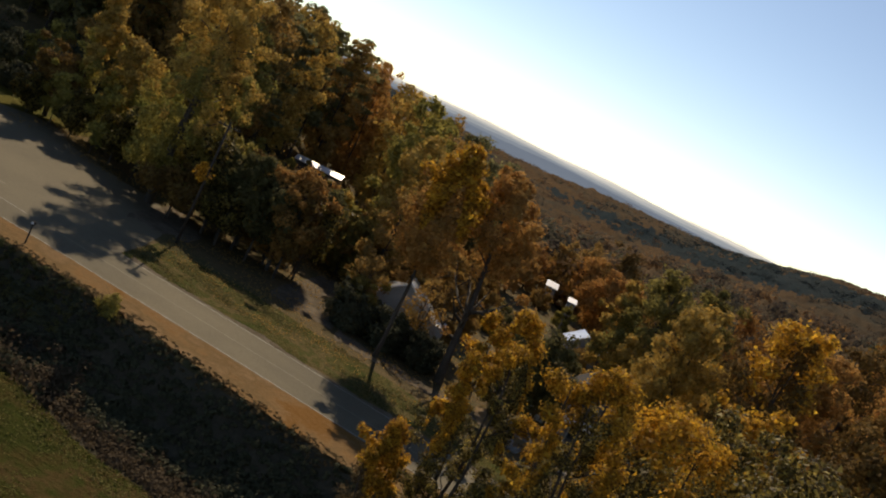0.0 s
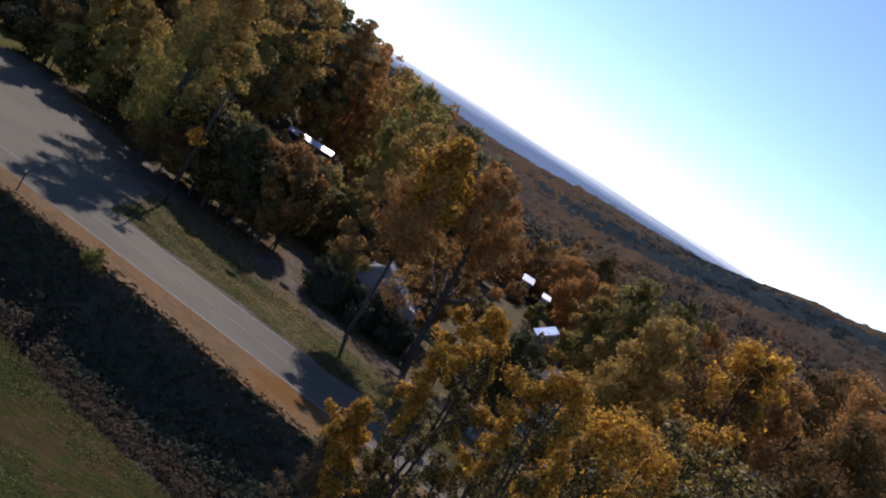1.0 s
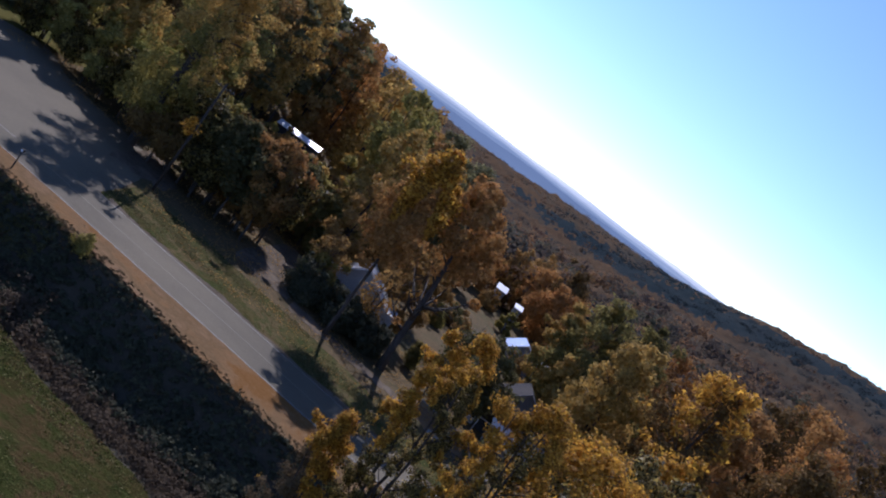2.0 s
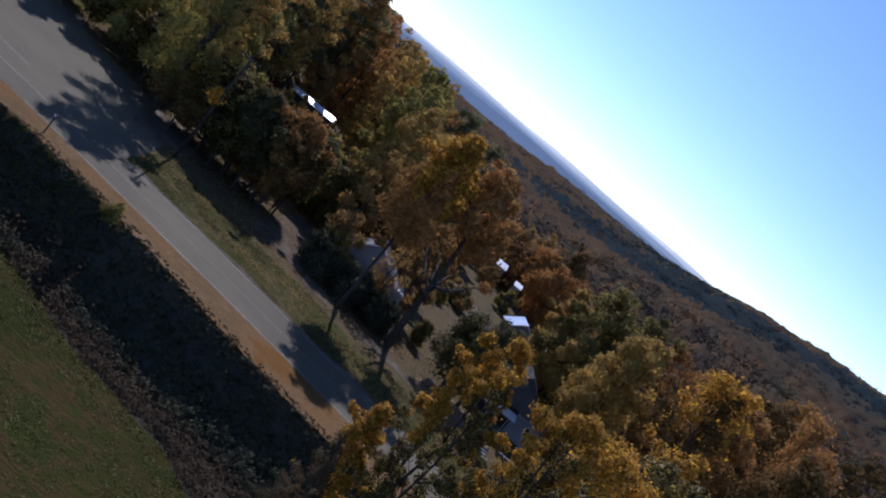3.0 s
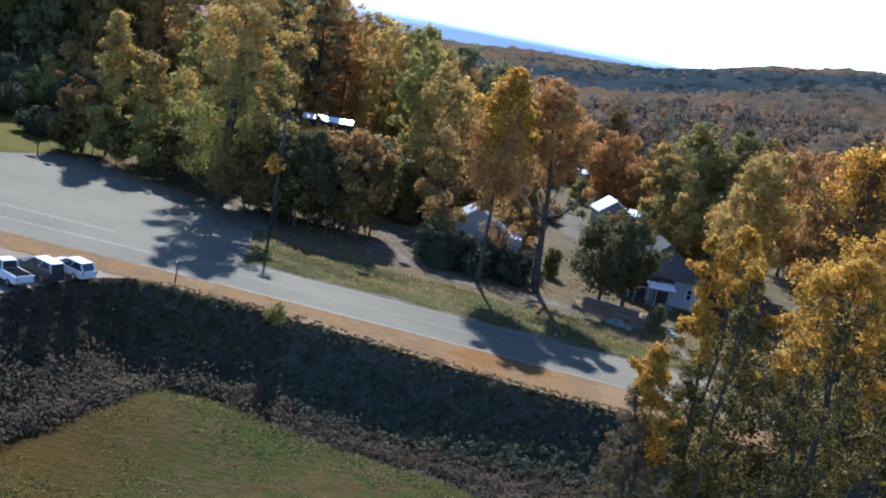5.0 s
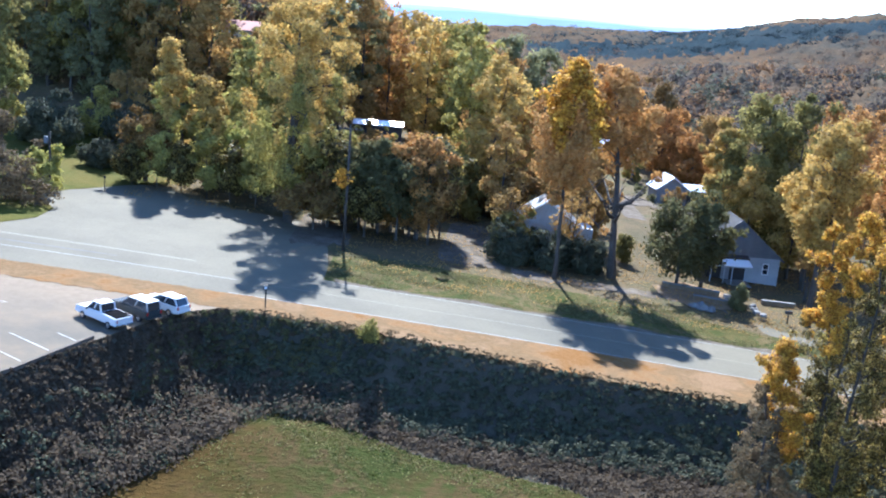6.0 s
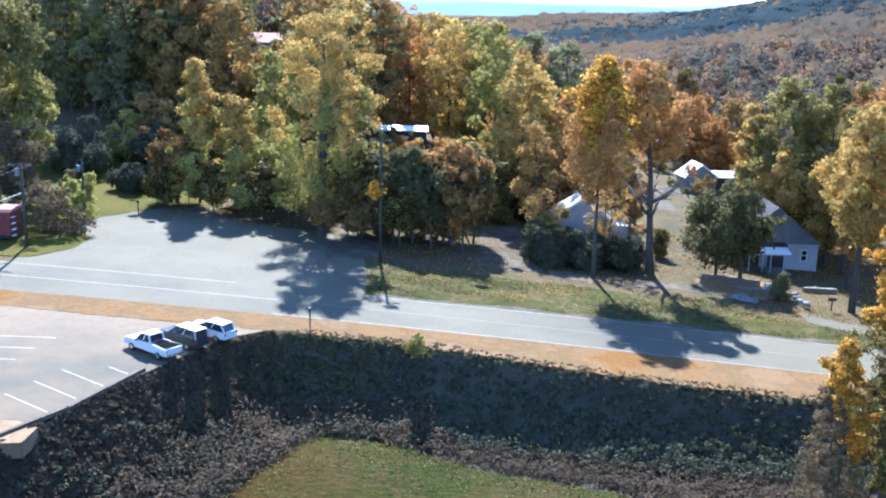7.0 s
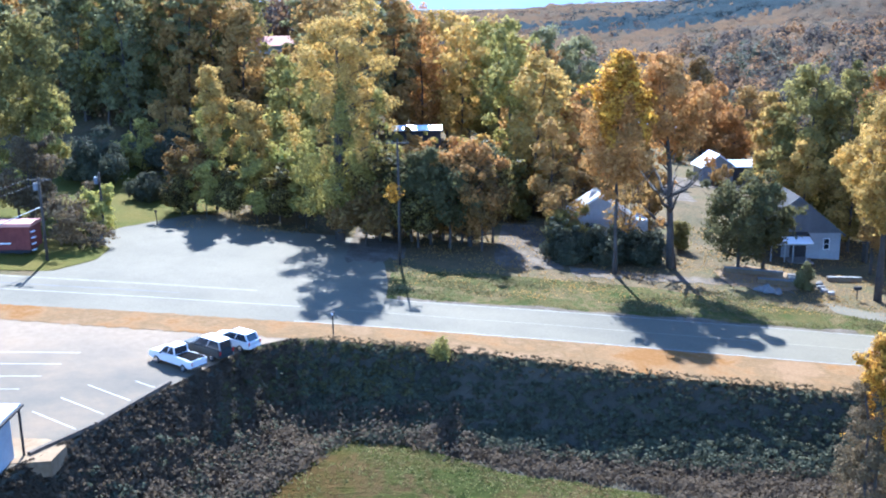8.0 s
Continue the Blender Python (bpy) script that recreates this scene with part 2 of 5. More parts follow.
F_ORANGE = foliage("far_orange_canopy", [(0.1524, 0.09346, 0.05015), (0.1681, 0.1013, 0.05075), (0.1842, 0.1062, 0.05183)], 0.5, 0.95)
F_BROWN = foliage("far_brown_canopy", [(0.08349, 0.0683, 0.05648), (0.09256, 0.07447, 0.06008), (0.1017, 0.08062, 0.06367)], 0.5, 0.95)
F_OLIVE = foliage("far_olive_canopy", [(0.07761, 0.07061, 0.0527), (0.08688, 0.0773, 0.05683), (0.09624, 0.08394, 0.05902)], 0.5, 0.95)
F_COOL = foliage("hazy_evergreen_canopy", [(0.0256, 0.03565, 0.03802), (0.03071, 0.04074, 0.04277), (0.03584, 0.04583, 0.04657)], 0.5, 0.95)
# Dark green for hedges, and for shade put into the bank's leaf colour.
L_SHADE_GREEN = foliage("shade_dark_evergreen", [(0.05376, 0.0595, 0.03689), (0.07331, 0.0765, 0.04462), (0.09775, 0.0918, 0.05057)], 0.3, 0.8)
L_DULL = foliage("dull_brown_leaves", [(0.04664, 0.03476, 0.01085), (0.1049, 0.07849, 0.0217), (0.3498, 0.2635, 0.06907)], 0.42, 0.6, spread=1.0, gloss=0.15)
L_MOSS = foliage("moss_green_leaves", [(0.07, 0.07, 0.03), (0.12, 0.112, 0.045), (0.19, 0.165, 0.065)], 0.4)
L_TWIG = foliage("bare_twig_leaves", [(0.07315, 0.05335, 0.02835), (0.1149, 0.08245, 0.0432), (0.1672, 0.1164, 0.05738)], 0.3)
L_GRASS = foliage("grass_blades", [(0.05746, 0.07094, 0.01482), (0.1069, 0.1129, 0.02684), (0.2169, 0.1863, 0.07691)], 0.4, 0.8, 1.0)

# The canopy sheet carries part of the haze in its colours as well.
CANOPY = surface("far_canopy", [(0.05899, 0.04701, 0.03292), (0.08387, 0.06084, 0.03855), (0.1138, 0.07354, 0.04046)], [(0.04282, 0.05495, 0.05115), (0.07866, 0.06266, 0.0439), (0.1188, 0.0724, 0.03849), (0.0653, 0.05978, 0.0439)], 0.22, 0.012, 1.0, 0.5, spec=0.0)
CANOPY_COOL = surface("hazy_evergreen_tops", [(0.02194, 0.03361, 0.03888), (0.02925, 0.04074, 0.04428), (0.04144, 0.04583, 0.0432)], [(0.02194, 0.03361, 0.0378), (0.03656, 0.04328, 0.0432)], 0.22, 0.02, 1.0, 0.5, spec=0.0)


# ---- the lie of the land ----
def smooth(v):
    v = np.clip(v, 0.0, 1.0)
    return v * v * (3 - 2 * v)


CREST = np.array([(-75, 10), (-46.65, 41.85), (-42.7, 49.85), (-37.9, 61.55), (-34.3, 69.35), (-31.4, 72.0), (-25.6, 71.8), (-19, 71.3), (-10.5, 69.4), (0, 67.6), (10, 66.7), (40, 63), (120, 55), (600, 30)], float)


def slope_plane(x):
    return -0.066 * (np.clip(x, -85, 48) + 22.9)


def crest_distance(x, y):
    """How far a place lies below the edge of the bank, in plan; negative above it."""
    d = np.full(np.shape(x), 1e9)
    for a, b in zip(CREST[:-1], CREST[1:]):
        u = np.clip(((x - a[0]) * (b[0] - a[0]) + (y - a[1]) * (b[1] - a[1])) / ((b - a) ** 2).sum(), 0, 1)
        d = np.minimum(d, np.hypot(x - a[0] - u * (b[0] - a[0]), y - a[1] - u * (b[1] - a[1])))
    return np.where(y < np.interp(x, CREST[:, 0], CREST[:, 1]), d, -d)


def land(x, y):
    """Height of the ground."""
    x, y = np.asarray(x, float), np.asarray(y, float)
    local = slope_plane(x)
    low = -6.3 - 1.5 * smooth((x - 5) / 40) - 2.0 * smooth((35 - y) / 60)
    low = low + 1.15 * np.exp(-((x + 25) / 8) ** 2 - ((y - 62) / 7) ** 2)
    s = 1 - (1 - np.clip(crest_distance(x, y) / 6.8, 0, 1)) ** 1.8
    local = local * (1 - s) + low * s
    local = local + 13 * smooth((y - 122) / 80) * smooth((-14 - x) / 45)
    local = local - 0.4 * smooth((y - 105) / 60) * smooth((x - 2) / 30)
    far, az = np.hypot(x + 16.4, y + 4.6), np.degrees(np.arctan2(x + 16.4, y + 4.6))
    mid = np.interp(az, [-60, -14, -6, 0, 4, 10, 15, 21.5, 35, 60], [14, 12, 2, -5, -8, -4, 2, 5, 8, 8])
    ridge = np.interp(az, [-60, -15, -4, 0, 3, 7, 10, 13, 16, 18.5, 23, 35, 60], [30, 14, 0, -3, -1, 4, 5, 7, 16, 26, 36, 52, 60])
    z = local + (mid - local) * smooth((far - 220) / 140)
    z = z + (-26 - z) * smooth((far - 440) / 130) * np.where(az > -12, 1, 0.3)
    z = z + (ridge - z) * smooth((far - 600) / 300)
    z = z + (-45 - z) * smooth((far - 960) / 500)
    bumps = 0.05 * np.sin(x * 0.9 + 1.3 * np.sin(y * 0.5)) * np.sin(y * 0.8) + 0.6 * np.sin(x * 0.05) * np.sin(y * 0.043 + 1)
    flat = smooth((far - 150) / 120)
    return z + bumps * (0.12 + 0.88 * flat) * np.where(far < 150, np.where(crest_distance(x, y) > 3, 1.0, 0.0), 1.0)


def ground_z(x, y):
    return float(land(np.array([x]), np.array([y]))[0])


# ---- building blocks ----
def mesh_of(name, verts, faces, material):
    me = bpy.data.meshes.new(name)
    me.from_pydata([tuple(v) for v in verts], [], [tuple(f) for f in faces])
    me.materials.append(material)
    me.update()
    return me


def leaf_mesh(name, verts, material, corners=3):
    """A mesh of loose leaves: each run of corners is one face."""
    verts = np.asarray(verts, np.float32).reshape(-1, 3)
    n = len(verts) // corners
    me = bpy.data.meshes.new(name)
    me.vertices.add(len(verts))
    me.vertices.foreach_set("co", verts.ravel())
    me.loops.add(n * corners)
    me.loops.foreach_set("vertex_index", np.arange(n * corners, dtype=np.int32))
    me.polygons.add(n)
    me.polygons.foreach_set("loop_start", np.arange(0, n * corners, corners, dtype=np.int32))
    me.materials.append(material)
    me.update(calc_edges=True)
    return me


def thing(name, label, category, m=None, group="", kind=""):
    ob = new(name)
    ob.empty_display_size = 0.3
    ob.matrix_world = m if m is not None else Matrix()
    return tagged(ob, label, category, group, kind)


def part(name, bm, material, parent, label=""):
    me = bpy.data.meshes.new(name)
    bm.to_mesh(me)
    bm.free()
    me.materials.append(material)
    ob = new(name, me)
    ob.parent = parent
    return tagged(ob, label)


def child(name, me, parent, label=""):
    ob = new(name, me)
    ob.parent = parent
    return tagged(ob, label)


def box(x0, x1, y0, y1, z0, z1, bevel=0.0):
    b = bmesh.new()
    bmesh.ops.create_cube(b, size=1.0, matrix=Matrix.Translation(((x0 + x1) / 2, (y0 + y1) / 2, (z0 + z1) / 2)) @ Matrix.Diagonal((x1 - x0, y1 - y0, z1 - z0, 1)))
    if bevel:
        bmesh.ops.bevel(b, geom=b.edges[:], offset=bevel, segments=2, affect="EDGES")
    return b


def prism(outline, a, b, axis="y", bevel=0.0):
    """A closed outline swept along an axis from a to b."""
    bm = bmesh.new()
    def at(p, s):
        return (p[0], s, p[1]) if axis == "y" else (s, p[0], p[1]) if axis == "x" else (p[0], p[1], s)
    lo, hi = [bm.verts.new(at(p, a)) for p in outline], [bm.verts.new(at(p, b)) for p in outline]
    bm.faces.new(lo)
    bm.faces.new(hi)
    for k in range(len(outline)):
        n = (k + 1) % len(outline)
        bm.faces.new((lo[k], lo[n], hi[n], hi[k]))
    bmesh.ops.recalc_face_normals(bm, faces=bm.faces[:])
    if bevel:
        bmesh.ops.bevel(bm, geom=bm.edges[:], offset=bevel, segments=2, affect="EDGES")
    return bm


def tube(points, radii, sides=7):
    """Verts and faces of a tapered tube along points."""
    verts, faces = [], []
    pts = [Vector([float(c) for c in p]) for p in points]
    for k, p in enumerate(pts):
        d = (pts[min(k + 1, len(pts) - 1)] - pts[max(k - 1, 0)]).normalized()
        u = d.orthogonal().normalized()
        v = d.cross(u)
        for s in range(sides):
            a = 2 * math.pi * s / sides
            verts.append(p + (math.cos(a) * u + math.sin(a) * v) * float(radii[k]))
    for k in range(len(pts) - 1):
        for s in range(sides):
            n = (s + 1) % sides
            faces.append((k * sides + s, k * sides + n, (k + 1) * sides + n, (k + 1) * sides + s))
    faces.append(tuple(range(sides))[::-1])
    faces.append(tuple((len(pts) - 1) * sides + s for s in range(sides)))
    return verts, faces


def joined_tubes(name, runs, material, sides=6):
    verts, faces = [], []
    for pts, radii in runs:
        v, f = tube(pts, radii, sides)
        faces += [tuple(i + len(verts) for i in q) for q in f]
        verts += v
    me = mesh_of(name, verts, faces, material)
    for p in me.polygons:
        p.use_smooth = True
    return me


def unit(v):
    return v / np.maximum(1e-6, np.linalg.norm(v, axis=1))[:, None]


def leaves_at(centres, size, rng, up=0.4, out=None):
    """Pointed leaves round the centres, each turned its own way but leaning outwards."""
    n = len(centres)
    nrm = rng.normal(size=(n, 3))
    if out is not None:
        nrm = nrm + 1.8 * out
    nrm[:, 2] += up * np.abs(nrm[:, 2])
    nrm /= np.linalg.norm(nrm, axis=1)[:, None]
    side = np.cross(nrm, rng.normal(size=(n, 3)))
    side /= np.linalg.norm(side, axis=1)[:, None]
    ahead = np.cross(nrm, side)
    s = (size * rng.uniform(0.6, 1.35, n))[:, None]
    tip = centres + ahead * s * 0.68
    l, r = centres - ahead * s * 0.42 + side * s * 0.42, centres - ahead * s * 0.42 - side * s * 0.42
    return np.stack([l, r, tip], 1).reshape(-1, 3)


def strip_sheet(name, xs, lo, hi, lift, material, across=4, jag=0.0, label="", kind="structure", seed=3):
    """A sheet of ground between y = lo(x) and y = hi(x), lying on the land."""
    rng = np.random.default_rng(seed)
    xs = np.asarray(xs, float)
    lo, hi = np.asarray(lo, float) + rng.normal(0, 1, len(xs)) * jag, np.asarray(hi, float) + rng.normal(0, 1, len(xs)) * jag * 0.6
    verts, faces = [], []
    for k in range(across + 1):
        y = lo + (hi - lo) * k / across
        verts += list(zip(xs, y, land(xs, y) + lift))
    n = len(xs)
    for k in range(across):
        for i in range(n - 1):
            faces.append((k * n + i, k * n + i + 1, (k + 1) * n + i + 1, (k + 1) * n + i))
    ob = new(name, mesh_of(name, verts, faces, material))
    return tagged(ob, label, name.split("_")[0], kind=kind)


# ---- ground ----
def spread(edges):
    """Coordinates from (start, stop, step) runs."""
    return np.concatenate([np.arange(a, b, s) for a, b, s in edges])


GX = spread([(-4200, -1200, 500), (-1200, -300, 90), (-300, -90, 15), (-90, 60, 1.0), (60, 300, 8), (300, 700, 20), (700, 1500, 100), (1500, 4300, 500)])
GY = spread([(-2000, -200, 300), (-200, 10, 20), (10, 125, 1.0), (125, 250, 4), (250, 1100, 14), (1100, 1800, 70), (1800, 4300, 400)])
gx, gy = np.meshgrid(GX, GY)
gz = land(gx, gy)
n = len(GX)
idx = np.arange(len(GY) - 1)[:, None] * n + np.arange(n - 1)[None]
quads = np.stack([idx, idx + 1, idx + n + 1, idx + n], -1).reshape(-1, 4)
me = mesh_of("ground", np.stack([gx, gy, gz], -1).reshape(-1, 3), quads, LITTER)
for p in me.polygons:
    p.use_smooth = True
tagged(new("ground", me), "brown leaf-strewn ground with hills behind", "ground", kind="structure")

NEAR_X = [-200, -60, -45, -31, -26, -10, 3.5, 12.3, 60, 200]
NEAR_Y = [78.5, 76.7, 76.6, 76.2, 76.0, 75.0, 73.8, 73.0, 68.5, 54]
near = lambda x: np.interp(x, NEAR_X, NEAR_Y)
width = lambda x: np.interp(x, [-40, -20, 10, 60], [7.9, 7.8, 8.3, 8.3])
far_edge = lambda x: near(x) + width(x)
RX = np.arange(-140, 121, 1.5)
strip_sheet("road", RX, near(RX) - 0.25, far_edge(RX) + 0.25, 0.03, ASPHALT, 6, 0.03, "grey two-lane asphalt road with worn paint")
EX = RX[RX > -33]
strip_sheet("edge_line", EX, near(EX) + 0.05, near(EX) + 0.17, 0.036, PAINT_W, 1, 0.0, "worn white edge line of the road")
strip_sheet("edge_line", RX[RX > -26], far_edge(RX[RX > -26]) - 0.17, far_edge(RX[RX > -26]) - 0.05, 0.036, PAINT_W, 1, 0.0, "worn white edge line of the road")
LX = np.arange(-140, -31, 1.5)
strip_sheet("lane_line", LX, near(LX) + 3.98, near(LX) + 4.1, 0.036, PAINT_W, 1, 0, "solid pale centre line of the road")
LX = np.arange(-140, -36, 1.5)
strip_sheet("lane_line", LX, near(LX) + 7.7, near(LX) + 7.82, 0.036, PAINT_Y, 1, 0, "faded yellow line along the junction")
strip_sheet("lane_line", LX, near(LX) + 7.95, near(LX) + 8.07, 0.036, PAINT_Y, 1, 0, "faded yellow line along the junction")
LX = np.arange(-90, -42, 1.0)
strip_sheet("tar_seam", LX, near(LX) + 5.62, near(LX) + 5.9, 0.034, TAR, 1, 0.05, "dark tar seam along the road")
LX = np.arange(-30, 121, 1.5)
strip_sheet("lane_line", LX, near(LX) + width(LX) / 2 - 0.05, near(LX) + width(LX) / 2 + 0.05, 0.036, PAINT_Y, 1, 0, "faint yellow centre line of the road")

AX = np.arange(-57, -24.9, 0.8)
strip_sheet("forecourt", AX, far_edge(AX) - 0.3, np.interp(AX, [-57, -54, -50, -46, -43, -36, -30, -26, -24.6], [103, 106, 112.5, 113, 109, 107, 106, 97, 84.5]), 0.024, ASPHALT, 12, 0.12, "wide pale asphalt forecourt at a junction")
PX = np.arange(-78, -31.2, 0.7)
strip_sheet("parking_lot", PX, np.interp(PX, CREST[:, 0], CREST[:, 1]) + 0.4, near(PX) - 0.2, 0.02, LOT, 14, 0.03, "worn grey and tan asphalt parking lot")
DX = np.arange(-78, 120, 0.5)
strip_sheet("dirt_shoulder", DX, np.interp(DX, [-78, -48, -40, -36, -34, -31, -25.6, -19, -10.5, 0, 10, 40, 120], [73.4, 72.6, 72.2, 72.4, 72.2, 72.1, 71.95, 71.4, 69.55, 67.75, 66.85, 63.6, 55.5]), near(DX) - 0.1, 0.045, DIRT, 6, 0.14, "bare orange clay shoulder beside the road")
VX = np.arange(-24, 16.5, 0.4)
strip_sheet("gravel_edge", VX, far_edge(VX) + 0.15, far_edge(VX) + 0.75 + 0.45 * np.sin(VX * 0.7) * np.sin(VX * 0.23 + 1), 0.05, GRAVEL, 2, 0.12, "pale gravel along the edge of the road")
VX = np.arange(-25, 90, 0.6)
strip_sheet("verge", VX, far_edge(VX) + 0.2, far_edge(VX) + np.interp(VX, [-25, -17, 0, 15, 90], [9, 11, 10, 6, 6]), 0.02, LAWN, 6, 0.25, "rough green and tan grass verge")
VX = np.arange(-7, 15, 0.6)
strip_sheet("gravel_drive", VX, np.interp(VX, [-19, -10, 0, 10, 26], [96.5, 95.5, 95, 94.5, 91]), np.interp(VX, [-19, -10, 0, 10, 26], [99.5, 99, 97.4, 97, 96]), 0.03, GRAVEL, 4, 0.35, "pale gravel drive strewn with leaves")
VX = np.arange(-30, -23.6, 0.5)
strip_sheet("gravel_patch", VX, np.interp(VX, [-30, -26, -23.6], [96, 96.5, 98.5]), np.interp(VX, [-30, -23.6], [111, 102]), 0.04, GRAVEL, 6, 0.4, "pale gravel yard under the trees")
VX = np.arange(-14.6, -7.4, 0.5)
strip_sheet("gravel_patch", VX, np.interp(VX, [-14.6, -12, -7.4], [97.8, 96.4, 97.6]), np.interp(VX, [-14.6, -13, -9, -7.4], [102, 117, 117, 104]), 0.04, GRAVEL, 10, 0.3, "pale gravel opening between the trees")
VX = np.arange(8.4, 16.6, 0.4)
strip_sheet("yard_dirt", VX, np.interp(VX, [8.4, 11, 16.6], [96.5, 93.5, 94.5]), np.interp(VX, [8.4, 12, 16.6], [100, 103.5, 101]), 0.035, TAN, 8, 0.25, "bare tan earth in the front yard")
VX = np.arange(16.5, 60, 0.6)
strip_sheet("concrete_drive", VX, np.interp(VX, [16.5, 20, 60], [87.2, 85.0, 79]), np.interp(VX, [16.5, 20, 60], [90.3, 88.0, 86]), 0.034, ASPHALT, 4, 0.05, "grey driveway beside the yard")
VX = np.arange(12.2, 15.4, 0.4)
strip_sheet("lane", VX, VX * 0 + 138, np.interp(VX, [12.2, 15.4], [156, 162]), 0.05, GRAVEL, 30, 0.2, "pale gravel lane between the houses")
VX = np.arange(13.5, 26, 0.5)
strip_sheet("gravel_yard", VX, np.interp(VX, [13.5, 18, 26], [148, 150.5, 148]), np.interp(VX, [13.5, 26], [158.5, 156]), 0.055, GRAVEL, 6, 0.25, "pale sunlit yard before the far white house")
VX = np.arange(-95, -44, 1.0)
strip_sheet("lawn", VX, np.interp(VX, [-95, -62, -57, -55, -50, -44], [100, 99, 100, 105, 112, 117]), np.interp(VX, [-95, -44], [138, 134]), 0.03, STRAW, 10, 0.1, "sunlit green and straw lawn")
VX = np.arange(-95, -52.6, 0.8)
strip_sheet("grass_island", VX, np.interp(VX, [-95, -60, -56, -53, -52.6], [87, 86.2, 86.6, 92, 93.6]), np.interp(VX, [-95, -57, -54, -52.6], [99.5, 98, 96.6, 94.2]), 0.06, STRAW, 6, 0.08, "grass island beside the junction")
BX = np.arange(-70, 60, 0.6)
strip_sheet("bank", BX, np.interp(BX, [-90, -40, -34.4, -30, -27, -21, -15.5, -10.5, -5.3, -2, 10, 30, 60], [18, 46, 58, 62.5, 64.4, 62.7, 60.0, 59.0, 57.2, 54.4, 44, 28, 24]), np.interp(BX, CREST[:, 0], CREST[:, 1]) - 0.25, 0.06, BANK, 24, 0.1, "dark leaf-covered bank falling away from the road, its shade painted in")
FX = np.arange(-90, 30, 0.7)
strip_sheet("field", FX, FX * 0 - 20, np.interp(FX, [-90, -40, -34.4, -30, -27, -21, -15.5, -10.5, -5.3, -2, 10, 30], [20, 48, 60, 64.5, 66.4, 64.7, 62.0, 61.0, 59.2, 56.4, 46, 30]), 0.09, GRASS, 90, 0.12, "green and brown mown grass field")

# ---- far country ----
def mountain_range():
    """Blue ranges on the horizon, one behind the other, each paler than the one before it: haze put into glowing
    colours.
    """
    rng = np.random.default_rng(5)
    azs = np.radians(np.arange(-75, 76, 0.4))
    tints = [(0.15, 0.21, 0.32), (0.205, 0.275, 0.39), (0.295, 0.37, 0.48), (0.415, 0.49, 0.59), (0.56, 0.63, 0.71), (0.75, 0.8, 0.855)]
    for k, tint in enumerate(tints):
        m, nt, p = nodes_of("painted_haze_range")
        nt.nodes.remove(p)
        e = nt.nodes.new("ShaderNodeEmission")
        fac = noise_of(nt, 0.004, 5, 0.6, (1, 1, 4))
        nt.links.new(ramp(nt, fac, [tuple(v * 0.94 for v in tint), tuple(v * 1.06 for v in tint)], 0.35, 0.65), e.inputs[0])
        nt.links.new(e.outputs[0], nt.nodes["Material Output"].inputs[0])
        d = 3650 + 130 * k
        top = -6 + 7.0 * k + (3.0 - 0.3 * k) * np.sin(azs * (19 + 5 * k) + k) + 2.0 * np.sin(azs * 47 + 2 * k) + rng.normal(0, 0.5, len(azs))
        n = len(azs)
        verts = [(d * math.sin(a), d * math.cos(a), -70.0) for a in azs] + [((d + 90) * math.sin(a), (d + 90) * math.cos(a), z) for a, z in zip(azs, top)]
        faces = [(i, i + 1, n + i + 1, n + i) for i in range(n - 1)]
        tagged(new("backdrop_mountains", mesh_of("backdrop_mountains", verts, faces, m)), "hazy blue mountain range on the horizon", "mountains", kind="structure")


mountain_range()


def far_canopy():
    """The closed top of the far woods: one lumpy sheet of crowns over the hills."""
    rng = np.random.default_rng(12)
    az, d = np.radians(np.arange(-23, 32, 0.2)), np.concatenate([np.arange(235, 500, 3.5), np.arange(500, 1040, 6.0)])
    A, D = np.meshgrid(az, d)
    x, y = -16 + D * np.sin(A), -4.6 + D * np.cos(A)
    lump = rng.normal(0, 0.75, A.shape) + 0.6 * np.sin(x * 0.31 + 2 * np.sin(y * 0.07)) * np.sin(y * 0.23 + 1.5 * np.sin(x * 0.06)) + 1.2 * np.sin(x * 0.09 + 1) * np.sin(y * 0.06)
    z = land(x, y) + (7.2 + lump) * smooth((D - 235) / 25) * smooth((1040 - D) / 20)
    n = len(az)
    idx = np.arange(len(d) - 1)[:, None] * n + np.arange(n - 1)[None]
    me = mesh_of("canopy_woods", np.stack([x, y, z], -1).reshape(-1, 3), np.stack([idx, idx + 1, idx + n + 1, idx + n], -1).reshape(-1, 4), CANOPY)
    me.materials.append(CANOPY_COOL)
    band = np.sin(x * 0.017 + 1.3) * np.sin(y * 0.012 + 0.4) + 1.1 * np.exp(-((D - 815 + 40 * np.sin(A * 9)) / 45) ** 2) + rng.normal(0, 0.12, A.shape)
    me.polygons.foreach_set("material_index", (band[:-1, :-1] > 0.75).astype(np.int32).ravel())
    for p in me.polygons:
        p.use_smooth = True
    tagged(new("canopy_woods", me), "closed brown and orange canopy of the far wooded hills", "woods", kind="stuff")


far_canopy()


